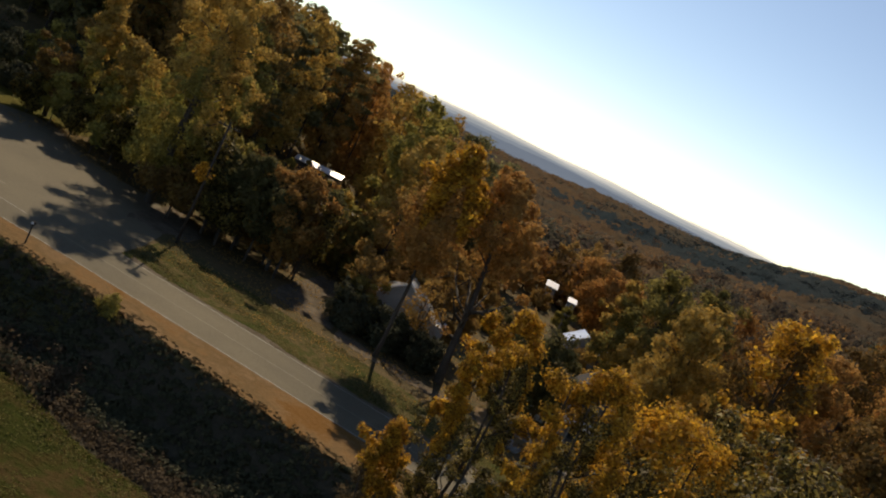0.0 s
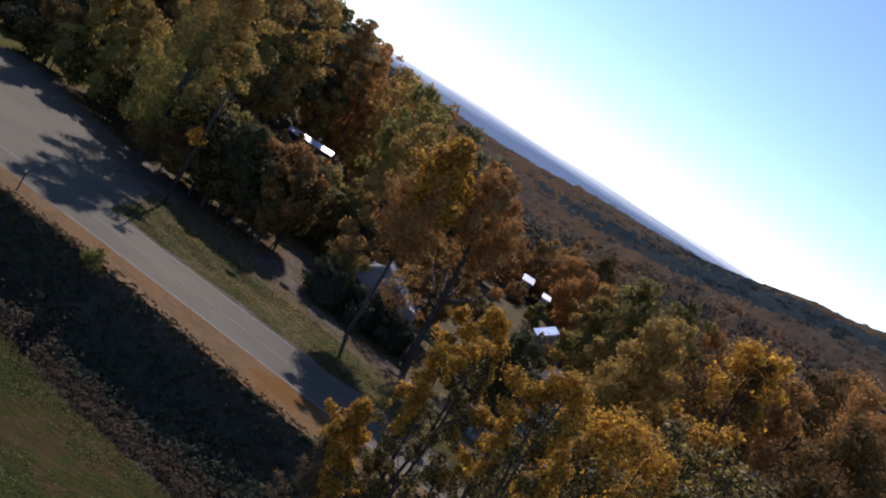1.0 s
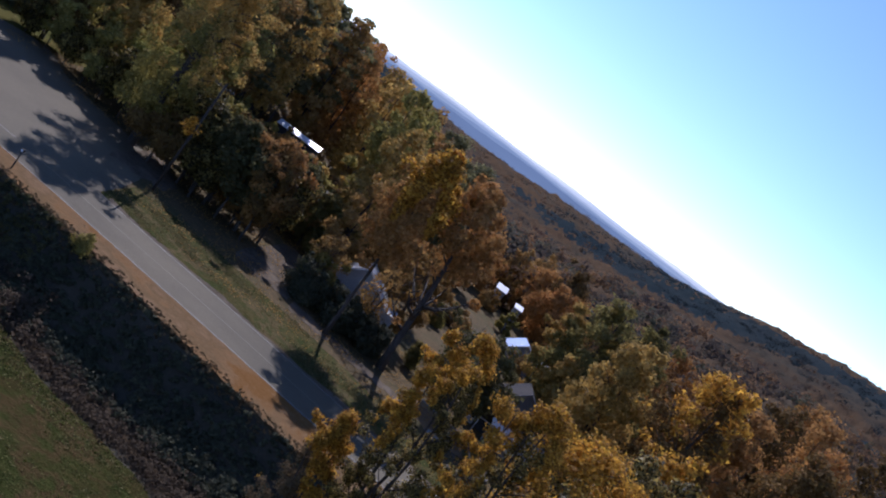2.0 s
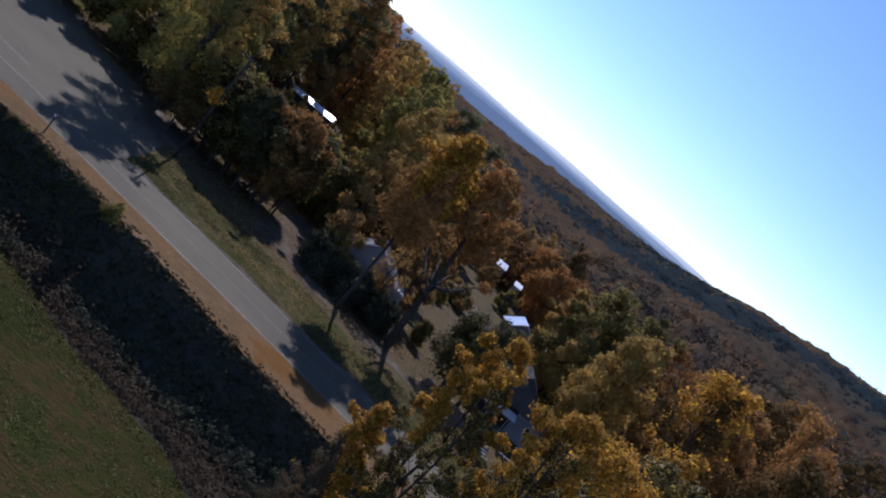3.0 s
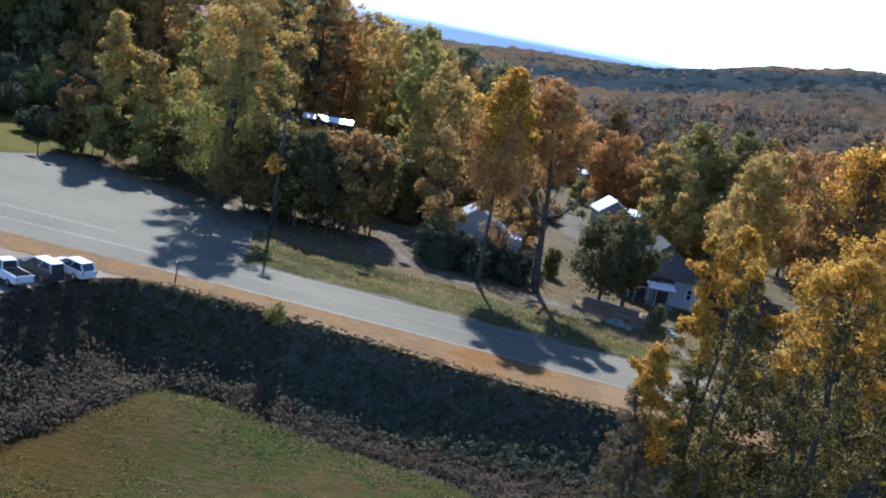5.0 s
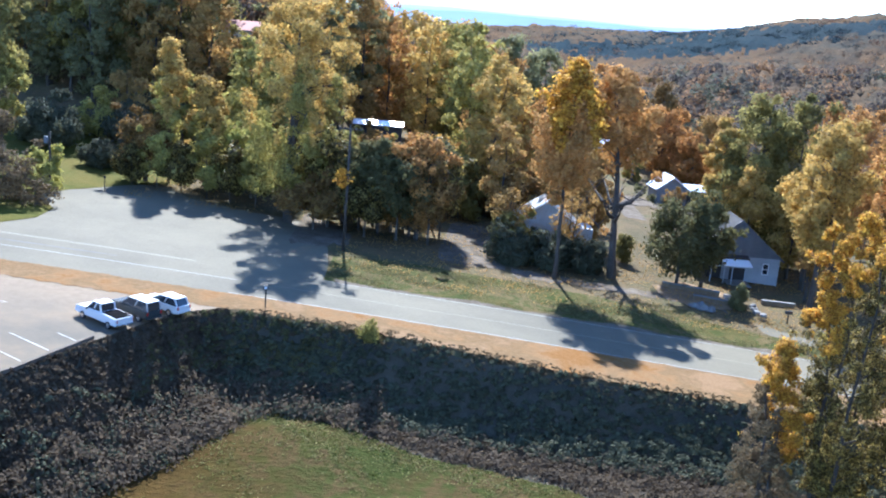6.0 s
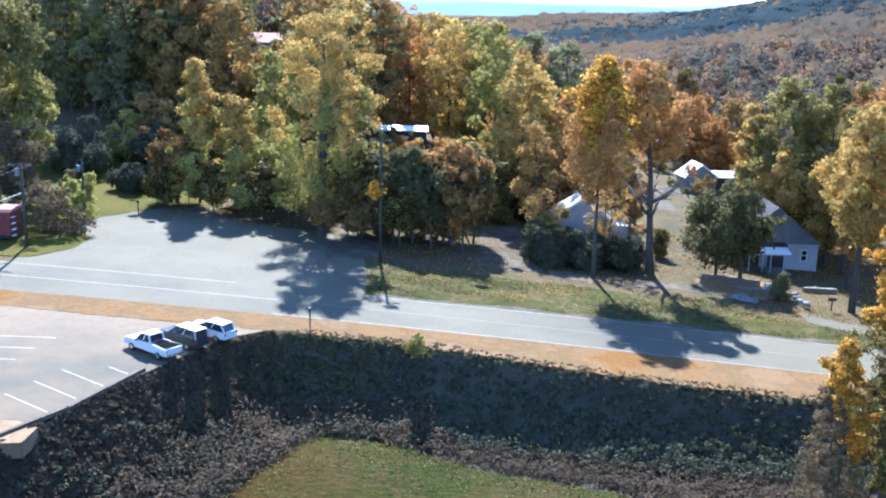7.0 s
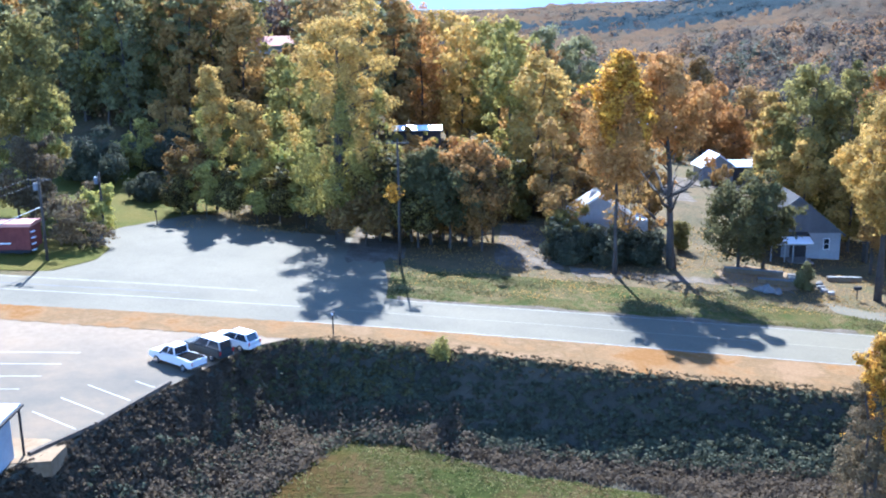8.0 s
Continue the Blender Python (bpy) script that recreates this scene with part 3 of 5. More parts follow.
def far_woods():
    """The closed canopy of the far hills: leafy domes, crown by crown, sorted by hue; too many to count."""
    rng = np.random.default_rng(11)
    az = np.radians(rng.uniform(-22, 31, 4600))
    d = 200 + (1010 - 200) * np.sqrt(rng.uniform(0, 1, 4600)) ** 1.1
    x, y = -16 + d * np.sin(az), -4.6 + d * np.cos(az)
    keep = ~((x > 2) & (x < 40) & (y < 205)) & ~((x < -8) & (y < 210)) & ~((np.abs(x + 52) < 16) & (y < 225))
    x, y, d = x[keep], y[keep], d[keep]
    z = land(x, y)
    patch = np.sin(x * 0.017 + 1.3) * np.sin(y * 0.012 + 0.4) + 1.2 * np.exp(-((d - 815) / 45) ** 2) + rng.normal(0, 0.25, len(x))
    hue = np.where(patch > 0.75, 4, rng.integers(0, 4, len(x)))
    kinds = [("rust_woods", F_RUST, "rust-brown woods on the far hills"), ("orange_woods", F_ORANGE, "orange woods on the far hills"), ("brown_woods", F_BROWN, "half-bare brown woods on the far hills, greyed for haze"), ("olive_woods", F_OLIVE, "olive woods on the far hills"), ("evergreen_woods", F_COOL, "blue-green evergreen woods on the far hills, bluer for haze")]
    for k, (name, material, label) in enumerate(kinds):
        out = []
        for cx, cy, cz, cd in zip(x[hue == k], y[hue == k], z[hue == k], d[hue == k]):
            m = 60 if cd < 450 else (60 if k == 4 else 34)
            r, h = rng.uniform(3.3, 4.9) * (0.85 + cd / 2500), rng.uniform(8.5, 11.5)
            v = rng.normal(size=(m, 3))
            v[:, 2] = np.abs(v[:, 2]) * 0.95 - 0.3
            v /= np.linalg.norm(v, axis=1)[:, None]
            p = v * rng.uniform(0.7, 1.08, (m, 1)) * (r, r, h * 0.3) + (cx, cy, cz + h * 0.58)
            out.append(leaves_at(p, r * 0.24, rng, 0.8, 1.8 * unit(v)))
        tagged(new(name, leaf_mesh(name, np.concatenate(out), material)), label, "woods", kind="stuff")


far_woods()


def near_slope(name, material, label, seed, count):
    """Leafy crowns on the nearer far slope, above the smoother canopy."""
    rng = np.random.default_rng(seed)
    az, d = np.radians(rng.uniform(-22, 32, count)), 185 + 190 * rng.uniform(0, 1, count)
    x, y = -16 + d * np.sin(az), -4.6 + d * np.cos(az)
    keep = ~((x > 2) & (x < 40) & (y < 200)) & ~((x < -8) & (y < 205)) & ~((np.abs(x + 52) < 16) & (y < 225))
    out = []
    for cx, cy, cz in zip(x[keep], y[keep], land(x[keep], y[keep])):
        r, h = rng.uniform(2.6, 4.4), rng.uniform(9.0, 13.0)
        v = rng.normal(size=(240, 3))
        v /= np.linalg.norm(v, axis=1)[:, None]
        out.append(leaves_at(v * rng.uniform(0.84, 1.04, 240)[:, None] * (1 + 0.2 * np.sin(5 * v[:, :1] + cx)) * (r, r, h * 0.44) + (cx, cy, cz + h * 0.55), 0.95, rng, 0.6, 2.4 * v))
    tagged(new(name, leaf_mesh(name, np.concatenate(out), material)), label, "woods", kind="stuff")


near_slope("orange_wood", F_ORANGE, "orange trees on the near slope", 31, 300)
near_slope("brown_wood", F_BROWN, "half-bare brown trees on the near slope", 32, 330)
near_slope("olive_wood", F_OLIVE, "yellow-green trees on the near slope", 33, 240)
near_slope("green_wood", L_SHADE_GREEN, "dark green trees on the near slope", 34, 120)


# ---- trees ----
LEAF_SHARE, LEAF_SIZE = 2.6, 0.8


def wood_gap(x, y, top):
    """A thinned strip through the wood, before the red-roofed house on the rise."""
    if 118 < y < 187 and abs(x + 18 + (y + 4) * 0.178) < 4.6:
        return min(top, 25.4 - 0.048 * (y + 4))
    return top


def tree(x, y, top, radius, leaf, label, bare=0.3, leaves=3600, size=0.42, trunk=0.2, seed=1, kind="oak", lean=(0, 0), group="", fork=1, lower=None, low_limbs=0, thin=0.6, split=0.5, lobes=0):
    """A tree: tapered trunk with limbs, and a crown of many leaves in uneven clumps. top: height of its tip above sea level of the plan; bare: share of the height with no leaves."""
    rng = np.random.default_rng(seed)
    z0 = ground_z(x, y)
    h = max(2.5, wood_gap(x, y, top) - z0) if kind != "shrub" else top - z0
    th = thing("pine_tree" if kind == "pine" else "shrub" if kind == "shrub" else "tree", label, "tree" if kind != "shrub" else "shrub", pose(x, y, z0), group)
    runs, ends = [], []
    base = bare * h
    for f in range(fork):
        ang = rng.uniform(0, 6.28)
        sway = np.cumsum(rng.normal(0, 0.012 * h, (9, 2)), axis=0) * np.linspace(0, 1, 9)[:, None]
        off = (np.array([math.cos(ang), math.sin(ang)]) * (0.12 * radius * f))
        pts = [(off[0] * (0.4 + k / 5) + sway[k, 0] + lean[0] * k / 8, off[1] * (0.4 + k / 5) + sway[k, 1] + lean[1] * k / 8, -0.3 + (h * 0.94 + 0.3) * k / 8) for k in range(9)]
        runs.append((pts, [trunk * (1.25 if k == 0 else 1.0) * (1 - 0.88 * k / 8) for k in range(9)]))
        spine = np.array(pts)
        limbs = 14 if kind != "pine" else 22
        for k in range(limbs):
            u = base / h * 0.8 + (0.93 - base / h * 0.8) * (k + rng.uniform(0, 1)) / limbs
            s = np.array([np.interp(u * h, spine[:, 2], spine[:, j]) for j in range(3)])
            a = rng.uniform(0, 6.28) if fork == 1 else ang + rng.normal(0, 1.2)
            prof = crown_radius(kind, (u * h - base) / max(0.1, h - base)) * radius
            ln = max(0.5, prof * rng.uniform(0.65, 1.0))
            rise = ln * (rng.uniform(0.35, 0.9) if kind != "pine" else rng.uniform(-0.1, 0.2))
            e = s + (math.cos(a) * ln, math.sin(a) * ln, rise)
            mid = (s + e) / 2 + (*rng.normal(0, 0.06 * ln, 2), 0.1 * ln * (1 if kind != "pine" else 0))
            r = trunk * 0.42 * (1 - 0.75 * u)
            runs.append(([s, mid, e], [r, r * 0.6, r * 0.2]))
            ends += [mid, e]
            for _ in range(2):
                t = mid + (e - mid) * rng.uniform(0, 0.8)
                q = t + rng.normal(0, 0.35 * ln, 3) * (1, 1, 0.6) + (0, 0, 0.15 * ln)
                runs.append(([t, q], [r * 0.4, r * 0.12]))
                ends.append(q)
    for k in range(low_limbs):
        a, zs, ln = 6.28 * (k + rng.uniform(0, 0.6)) / low_limbs, h * rng.uniform(0.2, 0.36), radius * rng.uniform(0.8, 1.25)
        way = np.array((math.cos(a), math.sin(a), 0))
        p0 = np.array((lean[0] * zs / h, lean[1] * zs / h, zs))
        p1, p2 = p0 + way * ln * 0.45 + (0, 0, ln * 0.2), p0 + way * ln + (0, 0, ln * 0.75)
        runs.append(([p0, p1, p2], [trunk * 0.5, trunk * 0.36, trunk * 0.08]))
        for _ in range(4):
            s = p1 + (p2 - p1) * rng.uniform(-0.3, 0.9)
            q = s + rng.normal(0, 0.25 * ln, 3) + (0, 0, 0.25 * ln)
            runs.append(([s, q], [trunk * 0.16, trunk * 0.04]))
            if rng.uniform(0, 1) < 0.3:
                ends.append(q)
    child("trunk", joined_tubes("trunk", runs, BARK, 5), th)
    if leaves:
        total, size = int(LEAF_SHARE * leaves), size * LEAF_SIZE
        count = lobes or int(np.clip(6 + 0.2 * h * radius, 7, 34))
        u = (np.arange(count) + rng.uniform(0, 1, count)) / count
        a = 2.4 * np.arange(count) + rng.uniform(-0.7, 0.7, count)
        lobe = radius * rng.uniform(0.27, 0.48, count) * (1.0 - 0.2 * u) * (1.0 if not lobes else (20 / lobes) ** 0.36)
        rr = np.maximum(0.0, crown_radius(kind, u) * radius * rng.uniform(0.85, 1.25, count) - 0.6 * lobe) * np.sqrt(rng.uniform(0.3, 1.0, count))
        if kind == "shrub":
            lobe, rr = lobe * 1.5, rr * 0.75
        flat = 0.35 if kind == "pine" else 0.85
        top_in = lobe * flat
        cen = np.stack([np.cos(a) * rr + lean[0] * u, np.sin(a) * rr + lean[1] * u, base + top_in * 0.4 + (h - base - top_in * 1.2) * u], 1)
        # sprays at the ends of the twigs join the big lobes
        tips = np.array(ends)
        few = tips[rng.integers(0, len(tips), count)]
        cen, lobe = np.concatenate([cen, few]), np.concatenate([lobe, radius * rng.uniform(0.1, 0.2, count)])
        pick = rng.choice(len(cen), total, p=lobe ** 2 / (lobe ** 2).sum())
        v = rng.normal(size=(total, 3))
        v[:, 2] += 0.2
        v = unit(v)
        knob = 1 + 0.2 * np.sin(4.3 * v[:, 0] + 2.9 * v[:, 2] + pick) * np.sin(3.7 * v[:, 1] + 1.7 * pick)
        reach = np.where(rng.uniform(0, 1, total) < 0.16, rng.uniform(0.9, 1.4, total), rng.uniform(0.5, 1.05, total))
        c = cen[pick] + v * (lobe[pick] * knob * reach)[:, None] * (1, 1, flat)
        c[:, 2] = np.maximum(c[:, 2], 0.15)
        heart = np.array((lean[0] * 0.4, lean[1] * 0.4, base + (h - base) * 0.42))
        out = unit(0.6 * unit((c - heart) / (radius, radius, 0.6 * (h - base))) + v)
        # Bright top and duller underside: part of the crown's light is in the colours.
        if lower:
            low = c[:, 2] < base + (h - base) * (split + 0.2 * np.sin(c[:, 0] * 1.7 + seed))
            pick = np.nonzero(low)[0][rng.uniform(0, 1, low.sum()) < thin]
            child("lower_crown", leaf_mesh("lower_crown", leaves_at(c[pick], size * 0.9, rng, 0.4, out[pick]), lower), th, "sparser leaves in a duller colour for the crown's shaded underside")
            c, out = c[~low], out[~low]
        child("crown", leaf_mesh("crown", leaves_at(c, size, rng, 0.4, out), leaf), th)
    return th


def crown_radius(kind, u):
    u = np.clip(u, 0.0, 1.0)
    if kind == "pine":
        return 0.25 + 0.75 * np.sin(np.pi * np.clip(0.12 + 0.8 * u, 0, 1)) ** 0.8
    if kind == "poplar":
        return np.sin(np.pi * np.clip(0.10 + 0.86 * u, 0, 1)) ** 0.75 * (1 - 0.35 * u)
    return np.sin(np.pi * np.clip(0.08 + 0.88 * u, 0, 1)) ** 0.6


# the row behind the forecourt and the road
tree(-49.6, 115.0, 9.4, 3.8, L_AMBER, "small rust-brown tree at the edge of the forecourt", 0.22, 3400, 0.4, 0.16, 21, fork=2)
tree(-42.6, 115.0, 14.8, 3.6, L_YELLOW, "slim yellow-green tree behind the forecourt", 0.08, 3600, 0.42, 0.16, 22, "poplar", lower=L_OLIVE)
tree(-47.2, 116.0, 18.6, 3.0, L_YELLOW, "tall slim yellow-green tree behind the forecourt", 0.2, 3600, 0.42, 0.15, 23, "poplar", lower=L_OLIVE)
tree(-37.0, 114.0, 10.6, 3.4, L_LIME, "rounded yellow-green tree behind the forecourt", 0.05, 3200, 0.42, 0.16, 24, lower=L_OLIVE)
tree(-31.3, 104.6, 24.4, 5.4, L_YELLOW, "tall yellow-leaved tree with a dark trunk beside the forecourt", 0.1, 11000, 0.36, 0.42, 25, fork=2, lower=L_OLIVE, thin=1.0, lobes=90)
tree(-35.5, 130.0, 22.0, 4.2, L_OLIVE, "tall yellow-green tree behind the forecourt", 0.25, 5000, 0.45, 0.25, 26)
tree(-22.6, 145.2, 6.0, 2.4, L_OLIVE, "low olive tree before the long building", 0.05, 1300, 0.45, 0.12, 56)
tree(-26.2, 145.4, 5.9, 2.3, L_BROWN, "low brown tree before the long building", 0.05, 1300, 0.45, 0.12, 55)
tree(-26.5, 114.5, 9.8, 3.0, L_OLIVE, "yellow-green tree behind the verge", 0.1, 3000, 0.42, 0.15, 27)
tree(-17.2, 105.0, 11.3, 3.9, L_ORANGE, "low orange-brown tree behind the verge", 0.12, 3800, 0.42, 0.2, 28, fork=2)
tree(-21.6, 107.5, 10.0, 3.2, L_BROWN, "low brown tree behind the verge", 0.1, 2600, 0.42, 0.18, 29)
tree(-6.9, 103.4, 4.2, 2.6, L_GREEN, "low dark evergreen tree beside the house", 0.05, 2600, 0.36, 0.16, 91)
tree(-5.6, 101.8, 2.6, 2.0, L_GREEN, "dark rounded evergreen shrub before the house", 0.0, 1600, 0.32, 0.1, 92, "shrub")
tree(-0.6, 103.2, 7.0, 2.6, L_BROWN, "half-bare brown tree before the house", 0.3, 380, 0.36, 0.14, 94, fork=2)
tree(-7.2, 104.6, 6.4, 2.4, L_BROWN, "half-bare brown tree at the corner of the house", 0.3, 420, 0.36, 0.12, 95, fork=2)
tree(-7.5, 112.5, 12.5, 2.8, L_BROWN, "half-bare brown tree behind the house", 0.2, 1500, 0.4, 0.15, 31)
tree(-2.6, 96.6, 21.2, 4.4, L_GOLD, "tall golden-leaved tree at the roadside", 0.42, 6200, 0.42, 0.24, 32, "poplar", lower=L_ORANGE, thin=0.8)
tree(4.0, 100.5, 20.6, 3.9, L_ORANGE, "tall rust-orange tree with forked bare limbs", 0.55, 6000, 0.42, 0.46, 33, lower=L_ORANGE, low_limbs=8, thin=0.45, lean=(-1.6, 0))
tree(11.2, 101.2, 7.4, 4.6, L_MOSS, "small dark olive-green tree in the front yard", 0.12, 3200, 0.4, 0.2, 34, fork=2)
tree(14.0, 101.6, 7.3, 3.0, L_MOSS, "dark olive tree standing close before the porch", 0.3, 3000, 0.36, 0.16, 35, fork=2)
tree(6.6, 108.5, 1.6, 1.5, L_GREEN, "round green shrub in the yard", 0.0, 900, 0.3, 0.08, 36, "shrub")
tree(22.4, 115.5, 9.4, 3.4, L_YELLOW, "spreading yellow tree behind the house", 0.15, 4200, 0.42, 0.22, 37)
tree(26.8, 112.0, 9.6, 3.4, L_YELLOW, "yellow tree close behind the porch house", 0.1, 3600, 0.42, 0.2, 98)
tree(-1.6, 112.0, 9.4, 3.0, L_BROWN, "brown tree close behind the pale house", 0.1, 2400, 0.42, 0.18, 99)
tree(2.6, 113.0, 8.6, 2.8, L_BROWN, "brown tree close behind the white side room", 0.1, 2200, 0.42, 0.18, 89)
tree(25.6, 102.0, 6.5, 2.2, L_BROWN, "half-bare brown tree beside the porch house", 0.3, 700, 0.36, 0.12, 88, fork=2)
tree(27.2, 107.6, 12.0, 3.8, L_YELLOW, "yellow tree with several slim trunks", 0.4, 3600, 0.42, 0.2, 38, fork=3)
tree(27.4, 81.5, 20.6, 4.5, L_GOLD, "tall gold and brown tree by the road", 0.3, 6500, 0.42, 0.3, 39, fork=2, lower=L_AMBER, thin=0.9, split=0.74)
tree(22.4, 92.0, 17.8, 4.0, L_YELLOW, "tall yellow tree beside the drive", 0.35, 5200, 0.42, 0.26, 40, fork=2)
tree(35.0, 98.0, 19.0, 5.0, L_ORANGE, "tall orange tree by the road", 0.3, 5200, 0.45, 0.26, 41)
tree(41.0, 88.0, 19.0, 5.0, L_AMBER, "tall dark amber-brown tree by the road", 0.25, 5200, 0.45, 0.26, 42)
tree(23.8, 119.5, 18.0, 4.8, L_GREEN, "broad olive-green tree beyond the houses", 0.08, 6500, 0.44, 0.35, 43)
tree(29.2, 120.0, 17.4, 4.8, L_GREEN, "broad dark green tree beyond the houses", 0.08, 6000, 0.44, 0.35, 44)
tree(20.6, 123.0, 14.6, 2.8, L_YELLOW, "olive tree at the edge of the far yard", 0.08, 3600, 0.5, 0.25, 45)
for k, (tx, ty, tt, lf, lb) in enumerate([(40.0, 116.0, 17.5, L_ORANGE, "orange-brown tree in the roadside wood"), (46.5, 118.0, 20.5, L_AMBER, "tall brown tree in the roadside wood"), (54.0, 124.0, 22.0, L_ORANGE, "tall orange-brown tree in the roadside wood"), (49.0, 106.0, 19.5, L_RUST, "tall rust-coloured tree in the roadside wood"), (62.0, 122.0, 23.0, L_AMBER, "tall brown tree in the roadside wood"), (58.0, 138.0, 22.0, L_ORANGE, "tall orange-brown tree in the roadside wood"), (36.0, 128.0, 16.5, L_RUST, "rust-coloured tree in the roadside wood")]):
    tree(tx, ty, tt, 4.8, lf, lb, 0.1, 2800, 0.52, 0.24, 640 + k, group="trees along the road to the east")
tree(48.0, 148.0, 15.0, 5.0, L_ORANGE, "orange tree beyond the houses", 0.1, 4200, 0.5, 0.25, 46)
tree(-9.5, 166.5, 18.3, 3.8, L_OLIVE, "pale olive tree with a rounded top", 0.1, 3600, 0.5, 0.25, 47, "poplar")
tree(29.0, 198.0, 13.8, 4.6, L_AMBER, "rounded brown tree behind the far houses", 0.02, 3000, 0.5, 0.22, 86)
tree(23.5, 203.0, 10.0, 4.2, L_ORANGE, "rounded orange tree behind the far houses", 0.02, 2600, 0.5, 0.22, 83)
tree(-4.4, 152.0, 21.6, 4.4, L_PINE, "broad dark evergreen tree beyond the back yards", 0.12, 4200, 0.5, 0.26, 85)
tree(1.2, 160.0, 20.0, 4.2, L_PINE, "broad dark evergreen tree beyond the back yards", 0.12, 3800, 0.5, 0.26, 84)
tree(16.0, 186.0, 1.0, 2.6, L_BROWN, "low brown tree before the house up the lane", 0.05, 1200, 0.4, 0.12, 82)
tree(20.0, 175.0, 1.4, 2.0, L_OLIVE, "low olive tree before the small shed", 0.05, 900, 0.4, 0.1, 81)
tree(22.4, 152.6, -0.2, 2.2, L_BROWN, "low half-bare tree before the grey house", 0.1, 900, 0.34, 0.08, 59)
tree(26.6, 153.0, -0.4, 1.6, L_GREEN, "low green tree before the carport", 0.05, 700, 0.34, 0.08, 58)
tree(4.6, 146.0, 7.0, 3.6, L_RUST, "rust-coloured tree behind the yards", 0.1, 2600, 0.5, 0.2, 48)
tree(3.0, 128.0, 9.0, 3.6, L_BROWN, "brown tree in the back yard", 0.15, 2300, 0.45, 0.2, 49)
tree(-3.5, 134.0, 12.5, 4.2, L_ORANGE, "orange tree in the back yard", 0.12, 3000, 0.48, 0.22, 50)
tree(9.0, 182.0, 8.0, 4.0, L_ORANGE, "orange tree behind the far houses", 0.1, 3000, 0.55, 0.22, 51)
tree(27.0, 186.0, 9.5, 5.0, L_RUST, "rust-coloured tree behind the far houses", 0.1, 3000, 0.55, 0.22, 52)
for k, (tx, ty, tt) in enumerate([(12.5, 200.0, 6.5), (18.0, 206.0, 8.5), (33.0, 205.0, 9.0), (38.0, 196.0, 8.0), (31.0, 178.0, 6.0), (36.0, 170.0, 6.5), (5.0, 205.0, 9.0), (24.0, 212.0, 11.0)]):
    lf, lb = [(L_RUST, "rust-brown tree behind the far houses"), (L_BROWN, "half-bare brown tree behind the far houses")][k % 2]
    tree(tx, ty, tt, 4.2, lf, lb, 0.02, 1800, 0.55, 0.2, 720 + k, group="trees behind the far houses")

for k, (bx, by, bt) in enumerate([(-50.4, 112.0, 6.6), (-47.6, 112.2, 8.4), (-44.6, 111.4, 7.4), (-41.4, 110.4, 8.6), (-38.6, 109.6, 7.6), (-35.6, 109.4, 8.6), (-33.0, 108.8, 7.0)]):
    lf, lb = [(L_DULL, "dull brown bushy tree along the edge of the forecourt"), (L_OLIVE, "yellow-green bushy tree along the edge of the forecourt")][k % 2]
    tree(bx, by, bt, 2.5, lf, lb, 0.2, 1600, 0.36, 0.08, 660 + k, group="bushes along the forecourt")

# tall woods behind the forecourt: a list of plan places, top, spread, leaf
rng_w = np.random.default_rng(77)
WOODS = [(L_OLIVE, "tall yellow-green tree in the roadside wood"), (L_BROWN, "tall half-bare brown tree in the wood"), (L_ORANGE, "tall orange-brown tree in the wood"), (L_YELLOW, "tall yellow tree in the wood")]
for k in range(44):
    wx = -74 + 70 * ((k * 0.618) % 1.0) + rng_w.normal(0, 1.0)
    wy = (129 if wx < -27 else 118) + 34 * (k / 44) + rng_w.normal(0, 2)
    if (wx < -45 and wy < 147) or (-31 < wx < -18 and 141 < wy < 158):
        continue
    wtop = np.interp(wx, [-74, -30, -15, -8, 0], [28.5, 25.5, 24.5, 19, 14]) + rng_w.normal(0, 1.2)
    if -31 < wx < -12.5 and wy < 150:
        wtop = min(wtop, 5.6)
    lf, lb = WOODS[int(rng_w.integers(0, 4))]
    if wx < -38 and lf in (L_ORANGE, L_YELLOW):
        lf, lb = L_GREEN, "tall dark green tree in the wood"
    tree(wx, wy, wtop, rng_w.uniform(3.4, 4.6), lf, lb, 0.2, 1800, 0.6, 0.24, 100 + k, group="roadside wood")
for k in range(26):
    wx = -95 + 78 * ((k * 0.618 + 0.3) % 1.0) + rng_w.normal(0, 1.0)
    wy = 136 + 34 * (k / 26)
    if (-31 < wx < -18 and wy < 158) or (wx < -45 and wy < 149):
        continue
    tree(wx, wy, np.interp(wx, [-95, -40, -15], [32, 28, 25]) + rng_w.normal(0, 1.5), rng_w.uniform(2.8, 3.8), L_PINE, "tall dark pine in the wood", 0.35, 1350, 0.66, 0.24, 200 + k, "pine", group="pines in the wood")
for k in range(40):
    ux, uy = -62 + 60 * ((k * 0.618 + 0.11) % 1.0) + rng_w.normal(0, 1), 117 + 26 * (k / 40) + rng_w.normal(0, 1.5)
    if ux < -45 and uy < 134:
        uy += 18
    if -30 < ux < -18 and uy > 136:
        uy -= 14
    utop = ground_z(ux, uy) + rng_w.uniform(5, 9)
    if -31 < ux < -12.5:
        utop = min(utop, 5.4)
    lf, lb = [(L_BROWN, "low brown tree under the wood"), (L_OLIVE, "low yellow-green tree under the wood"), (L_GREEN, "low dark green tree under the wood"), (L_AMBER, "low brown tree under the wood edge")][k % 4]
    tree(ux, uy, utop, rng_w.uniform(2.6, 3.8), lf, lb, 0.02, 1300, 0.55, 0.14, 300 + k, group="low trees in the wood")
